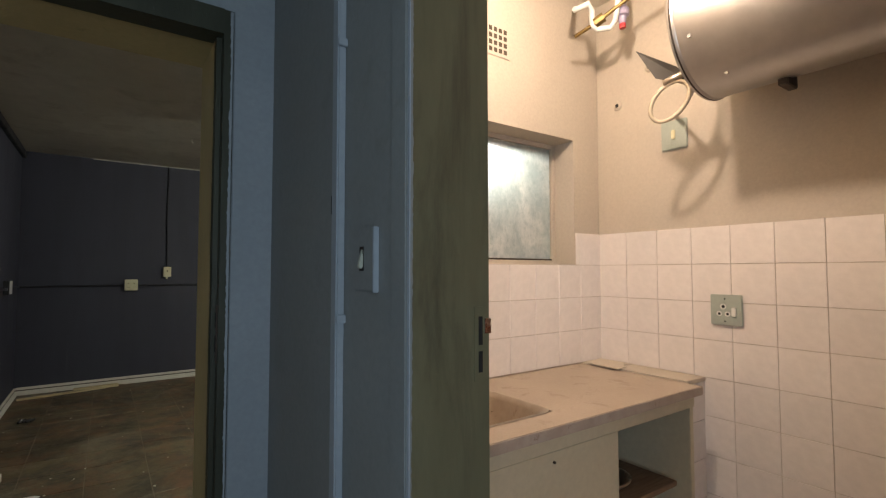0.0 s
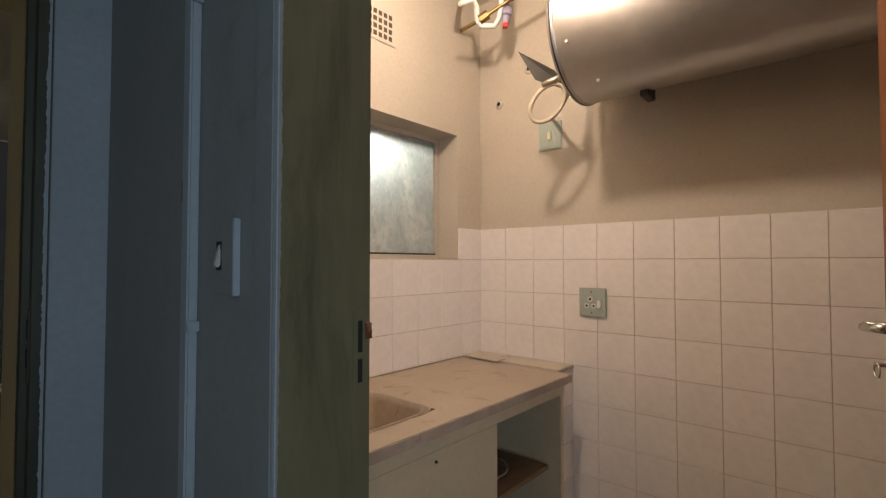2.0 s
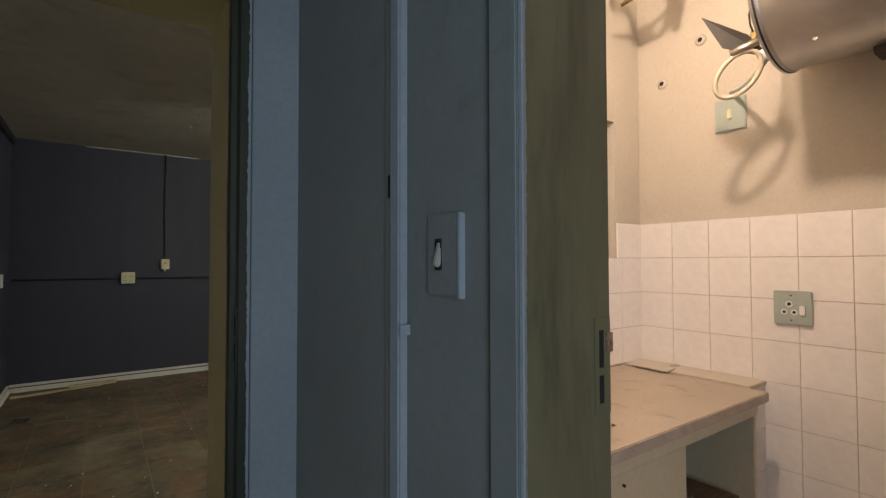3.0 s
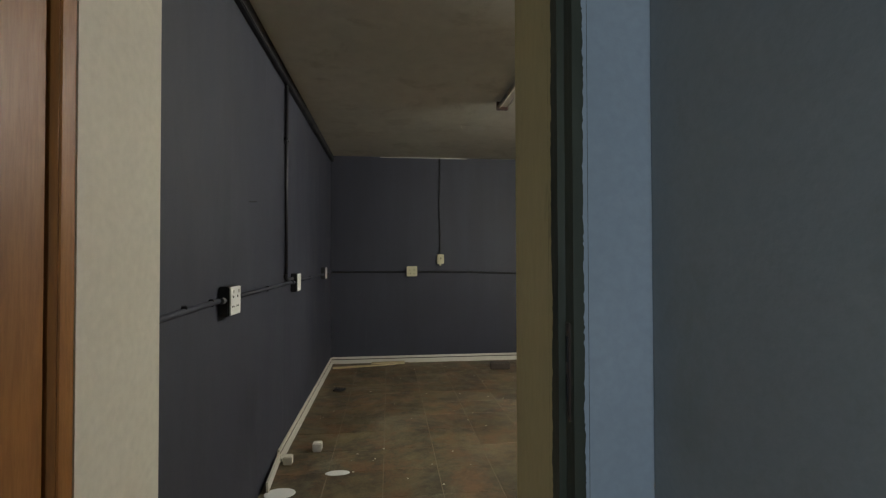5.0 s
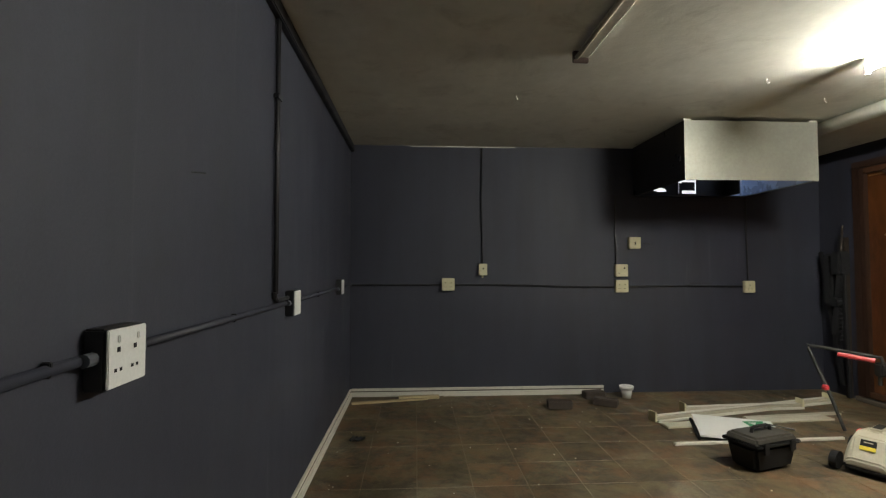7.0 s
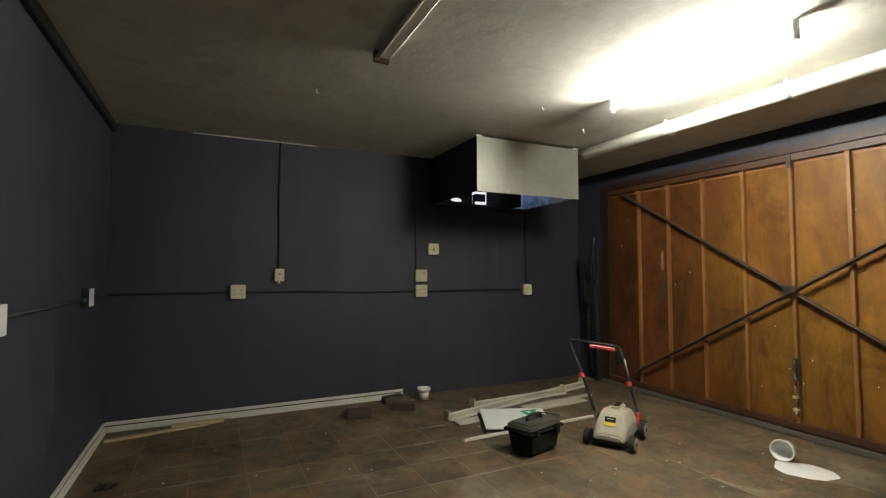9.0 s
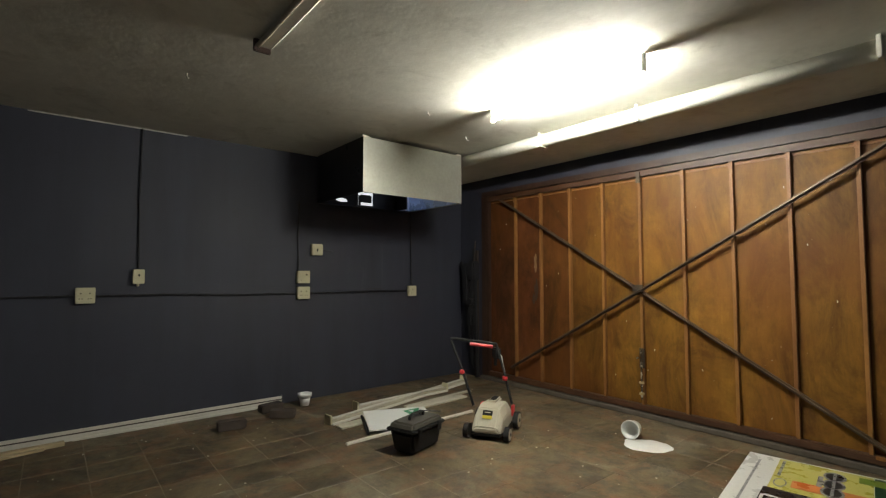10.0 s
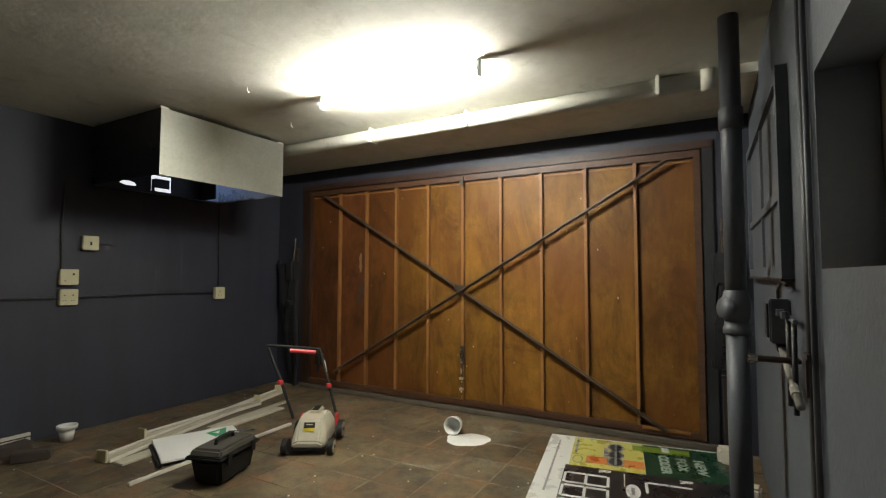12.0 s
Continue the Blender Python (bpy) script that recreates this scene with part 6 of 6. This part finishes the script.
def water_heater():
    h = thing("water_heater", (1.83, 0.35, 2.10), "horizontal steel water heater hung high on the kitchen wall", "water heater")
    cx, cz, r, ya, yb = 1.83, 2.12, 0.235, -0.25, 0.85
    turn = Matrix.Translation((cx, ya, cz)) @ Matrix.Rotation(radians(-90), 4, "X")
    n = yb - ya
    part("shell", revolve([(r, 0.0), (r, n - 0.012)], (0, 0, 0), 56, turn), M_HEATER, h, smooth=True)
    part("end_cap", revolve([(r, n - 0.012), (r + 0.004, n - 0.006), (r + 0.004, n + 0.010), (r - 0.010, n + 0.016), (r - 0.10, n + 0.030), (0, n + 0.036)], (0, 0, 0), 56, turn), M_HEATER, h, smooth=True)
    part("end_cap", revolve([(0, -0.036), (r - 0.10, -0.03), (r - 0.01, -0.014), (r + 0.004, -0.008), (r + 0.004, 0.006), (r, 0.006)], (0, 0, 0), 56, turn), M_HEATER, h, smooth=True)
    part("seam", revolve([(r + 0.0045, n - 0.003), (r + 0.0062, n), (r + 0.0045, n + 0.003)], (0, 0, 0), 56, turn), M_STEEL_DARK, h)
    for y in (0.60, -0.05):
        b = part("bracket", boxes((cx + 0.02, cx + 0.10, y + 0.02, y + 0.048, cz - r - 0.020, cz - r + 0.020), bevel=0.003), M_STEEL_DARK, h, "dark wall bracket")
    for y, z in ((0.80, 2.02), (0.74, 1.91), (0.35, 2.05)):
        dx = math.sqrt(r * r - (cz - z) ** 2)
        part("rivet", rod((cx - dx + 0.004, y, z), (cx - dx - 0.004, y, z), 0.006, 8), M_CHROME, h)
    # element cover hanging open, its flex and the pipework
    c = [Vector(q) for q in ((1.675, 1.020, 2.070), (1.770, 0.925, 2.005), (1.845, 0.885, 1.935), (1.735, 0.985, 1.975))]
    flap = bmesh.new()
    lo, hi = [flap.verts.new(q) for q in c], [flap.verts.new(q + Vector((0.004, 0.003, 0.004))) for q in c]
    for k in range(4):
        flap.faces.new((lo[k], lo[(k + 1) % 4], hi[(k + 1) % 4], hi[k]))
    flap.faces.new(lo)
    flap.faces.new(hi)
    bmesh.ops.recalc_face_normals(flap, faces=flap.faces[:])
    part("element_cover", flap, M_COVER, h, "loose metal element cover")
    part("element_stud", tube_path([(1.80, 0.895, 1.990), (1.785, 0.935, 1.975), (1.765, 0.975, 1.962)], 0.013, 10), M_SINK, h, smooth=True)
    part("element_nut", rod((1.795, 0.915, 1.985), (1.795, 0.915, 2.020), 0.013, 6), M_BRASS, h)
    part("wire", tube_path([(1.75, 0.90, 2.10), (1.755, 0.915, 2.06), (1.77, 0.918, 2.03), (1.79, 0.915, 2.01)], 0.003, 5), M_STEEL_DARK, h)
    part("wire", tube_path([(1.83, 0.882, 2.22), (1.80, 0.915, 2.18), (1.795, 0.905, 2.10), (1.80, 0.905, 2.02)], 0.005, 6), M_WHITE_PLASTIC, h)
    ring = [(1.79 + 0.030 * math.cos(a), 0.965 + 0.058 * math.cos(a + 2.6), 1.897 + 0.066 * math.sin(a)) for a in [i * math.tau / 32 for i in range(32)]]
    part("flex_loop", tube_path(ring, 0.0078, 8, True), M_FLEX, h, "cream flex coiled in a loop", smooth=True)
    part("flex", tube_path([(1.81, 0.905, 1.960), (1.83, 0.90, 1.93), (1.90, 0.96, 1.915), (2.02, 1.05, 1.93), (2.11, 1.12, 1.95)], 0.008, 8), M_WHITE_PLASTIC, h, smooth=True)
    p = thing("water_pipes", (1.85, 1.2, 2.3), "white and brass water pipes with a lilac relief valve", "pipes")
    part("white_pipe", tube_path(WHITE_PIPE, 0.012, 8), M_WHITE_PLASTIC, p, smooth=True)
    part("brass_pipe", tube_path(BRASS_PIPE, 0.008, 8), M_BRASS, p, smooth=True)
    vx, vy, vz = VALVE
    part("relief_valve", revolve([(0, 0.0), (0.014, 0.0), (0.018, 0.03), (0.027, 0.034), (0.027, 0.062), (0.017, 0.068), (0.017, 0.20), (0, 0.20)], (vx, vy, vz + 0.018), 14), M_PURPLE, p, "lilac relief valve")
    part("valve_tip", rod((vx, vy, vz), (vx, vy, vz + 0.020), 0.013, 12), M_RED, p, "red valve tip")
    part("union", rod(BRASS_PIPE[1], Vector(BRASS_PIPE[1]).lerp(Vector(BRASS_PIPE[2]), 0.3), 0.021, 8), M_BRASS, p)


WHITE_PIPE = ((1.955, 1.513, 2.545), (1.738, 1.340, 2.390), (1.765, 1.290, 2.402), (1.790, 1.294, 2.380), (1.805, 1.303, 2.325), (1.822, 1.291, 2.311), (1.856, 1.249, 2.310), (1.858, 1.228, 2.335), (1.845, 1.205, 2.390), (1.840, 1.200, 2.598))
BRASS_PIPE = ((1.769, 1.368, 2.293), (1.808, 1.292, 2.331), (1.855, 1.175, 2.393), (1.890, 1.081, 2.418), (1.90, 0.98, 2.42), (1.88, 0.90, 2.30))
VALVE = (1.884, 1.212, 2.300)


def kitchen_fittings():
    s = thing("socket", (2.113, 0.94, 1.13), "grey-green three-pin switched socket on the wall tiles", "socket")
    part("plate", boxes((2.098, 2.1055, 0.873, 0.989, 1.078, 1.196), bevel=0.003), M_GREY_PLATE, s)
    for y, z, q in ((0.941, 1.150, 0.006), (0.956, 1.122, 0.005), (0.926, 1.122, 0.005), (0.935, 1.180, 0.003), (0.935, 1.094, 0.003)):
        part("socket_hole", rod((2.0982, y, z), (2.0968, y, z), q, 10), M_HOLE, s)
        if q > 0.004:
            part("hole_ring", revolve([(q + 0.001, 0), (q + 0.005, 0), (q + 0.005, 0.0012), (q + 0.001, 0.0012)], (0, 0, 0), 12, Matrix.Translation((2.0978, y, z)) @ Matrix.Rotation(radians(-90), 4, "Y")), M_WHITE_PLASTIC, s)
    part("rocker", boxes((2.090, 2.0978, 0.893, 0.909, 1.114, 1.147), bevel=0.002), M_WHITE_PLASTIC, s)
    w = thing("isolator_switch", (2.117, 1.13, 1.88), "grey-green isolator switch plate below the water heater", "switch")
    part("plate", boxes((2.106, 2.1165, 1.070, 1.182, 1.804, 1.928), bevel=0.003), M_GREY_PLATE, w)
    part("rocker", boxes((2.098, 2.1058, 1.117, 1.135, 1.846, 1.886), bevel=0.003), M_PLASTIC, w)
    for y, z in ((1.400, 2.070), (1.235, 2.20)):
        whole("wall_plug", revolve([(0.010, 0), (0.024, 0), (0.019, 0.008), (0.010, 0.010)], (2.117, y, z), 12, Matrix.Rotation(radians(-90), 4, "Y")), M_KITCHEN, (2.117, y, z), "screw hole with a cream collar in the wall", "screw hole", "screw holes")
        whole("hole_core", rod((2.1165, y, z), (2.1095, y, z), 0.0095, 10), M_HOLE, (2.117, y, z), "dark screw hole in the kitchen wall", "screw hole", "screw holes")
    b = thing("bulb", (1.20, 0.84, 2.60), "bare burning light bulb under the kitchen ceiling", "lamp")
    part("holder", rod((1.20, 0.84, 2.60), (1.20, 0.84, 2.47), 0.022, 14), M_WHITE_PLASTIC, b)
    g = part("glass", revolve([(0.013, 0.065), (0.018, 0.05), (0.030, 0.02), (0.031, 0.0), (0.022, -0.022), (0, -0.032)], (1.20, 0.84, 2.405), 18), M_BULB, b, "glowing glass", smooth=True)
    g.visible_shadow = False


water_heater()
kitchen_fittings()

# ---------------------------------------------------------------- tiles, last


def slab(name, sx, sy, sz, mat, bevel=0.001):
    """A thin tile about its own middle, with a narrow chamfer on the face that looks up z."""
    bm = bmesh.new()
    lo = [bm.verts.new((a * sx / 2, b * sy / 2, 0)) for a, b in ((-1, -1), (1, -1), (1, 1), (-1, 1))]
    mid = [bm.verts.new((a * sx / 2, b * sy / 2, sz - bevel)) for a, b in ((-1, -1), (1, -1), (1, 1), (-1, 1))]
    top = [bm.verts.new((a * (sx / 2 - bevel), b * (sy / 2 - bevel), sz)) for a, b in ((-1, -1), (1, -1), (1, 1), (-1, 1))]
    for A, B in ((lo, mid), (mid, top)):
        for k in range(4):
            bm.faces.new((A[k], A[(k + 1) % 4], B[(k + 1) % 4], B[k]))
    bm.faces.new(top)
    return mesh_of(bm, name, mat)


def lay(name, me, parent, m):
    ob = new(name, me)
    ob.parent = parent
    ob.matrix_world = m
    return ob


def lay_floor():
    rnd = random.Random(3)
    px, py, x0, y0 = 0.3335, 0.3335, -0.592, 1.664
    cache = {}
    for i in range(16):
        for j in range(16):
            a, b = max(x0 + i * px, -0.60), min(x0 + (i + 1) * px, 4.36)
            c, d = max(y0 + j * py, 1.50), min(y0 + (j + 1) * py, 6.70)
            if b - a < 0.03 or d - c < 0.03:
                continue
            key = (round(b - a, 3), round(d - c, 3))
            if key not in cache:
                cache[key] = slab("tile", b - a - 0.005, d - c - 0.005, 0.0105, M_FLOOR_TILE)
            lay("tile", cache[key], floor, pose((a + b) / 2, (c + d) / 2, -0.0105 + rnd.uniform(-0.0006, 0.0003), rnd.uniform(-0.08, 0.08), rnd.uniform(-0.08, 0.08), 0))



def lay_kitchen():
    rnd = random.Random(4)
    back, front = bpy.data.objects["wall_kitchen_back"], bpy.data.objects["wall_kitchen_window"]
    part("grout", boxes((2.1125, 2.1165, -1.2, 1.515, 0.0, 1.462)), M_TILE_GROUT, back)
    part("grout", boxes((0.668, 2.112, 1.5115, 1.5146, 0.0, WZ0 - 0.001), (WX1 + 0.001, 2.112, 1.5115, 1.5146, WZ0, 1.462)), M_TILE_GROUT, front)
    me = slab("tile", 0.1484, 0.1484, 0.006, M_WHITE_TILE)
    cut = slab("tile", 0.1475, 0.110, 0.006, M_WHITE_TILE)
    for i in range(18):
        y = 1.515 - 0.15 * (i + 0.5)
        for j in range(10):
            z = 1.465 - 0.15 * (j + 0.5)
            if z < 0.03 or (y > 1.03 and z < 0.80):
                continue
            lay("tile", me, back, pose(2.1152 + rnd.uniform(-0.0003, 0.0003), y, z, 0, -90 + rnd.uniform(-0.12, 0.12), rnd.uniform(-0.15, 0.15)))
    for i in range(9):
        x = 2.113 - 0.15 * (i + 0.5)
        for j in range(4):
            z = 1.465 - 0.15 * (j + 0.5)
            if j == 0 and x - 0.07 < WX1:
                continue
            if i == 5 and j == 3:
                continue
            lay("tile", me, front, pose(x, 1.5138 + rnd.uniform(-0.0003, 0.0003), z, 90 + rnd.uniform(-0.12, 0.12), 0, rnd.uniform(-0.15, 0.15)))
    lay("tile", slab("tile", 0.030, 0.1475, 0.006, M_WHITE_TILE), front, pose(1.947, 1.5115, 1.39, 90, 0, 0))
    part("bare_patch", boxes((1.216, 1.360, 1.5085, 1.5112, 0.868, 1.012), bevel=0.001), M_PATCH, front, "bare plaster where a tile is missing")
    me2 = slab("tile", 0.120, 0.1475, 0.006, M_WHITE_TILE)
    for j in range(6):
        z = 0.850 - 0.15 * (j + 0.5)
        lay("tile", me2, DUCT, pose(2.0475, 1.030, z, 90, 0, 0))


M_PATCH = surface("bare_plaster", (0.30, 0.25, 0.18), (0.40, 0.34, 0.25), 0.9, scale=14, fine=60, relief=0.6, depth=0.006, stain=(0.15, 0.10, 0.07))
lay_floor()
lay_kitchen()
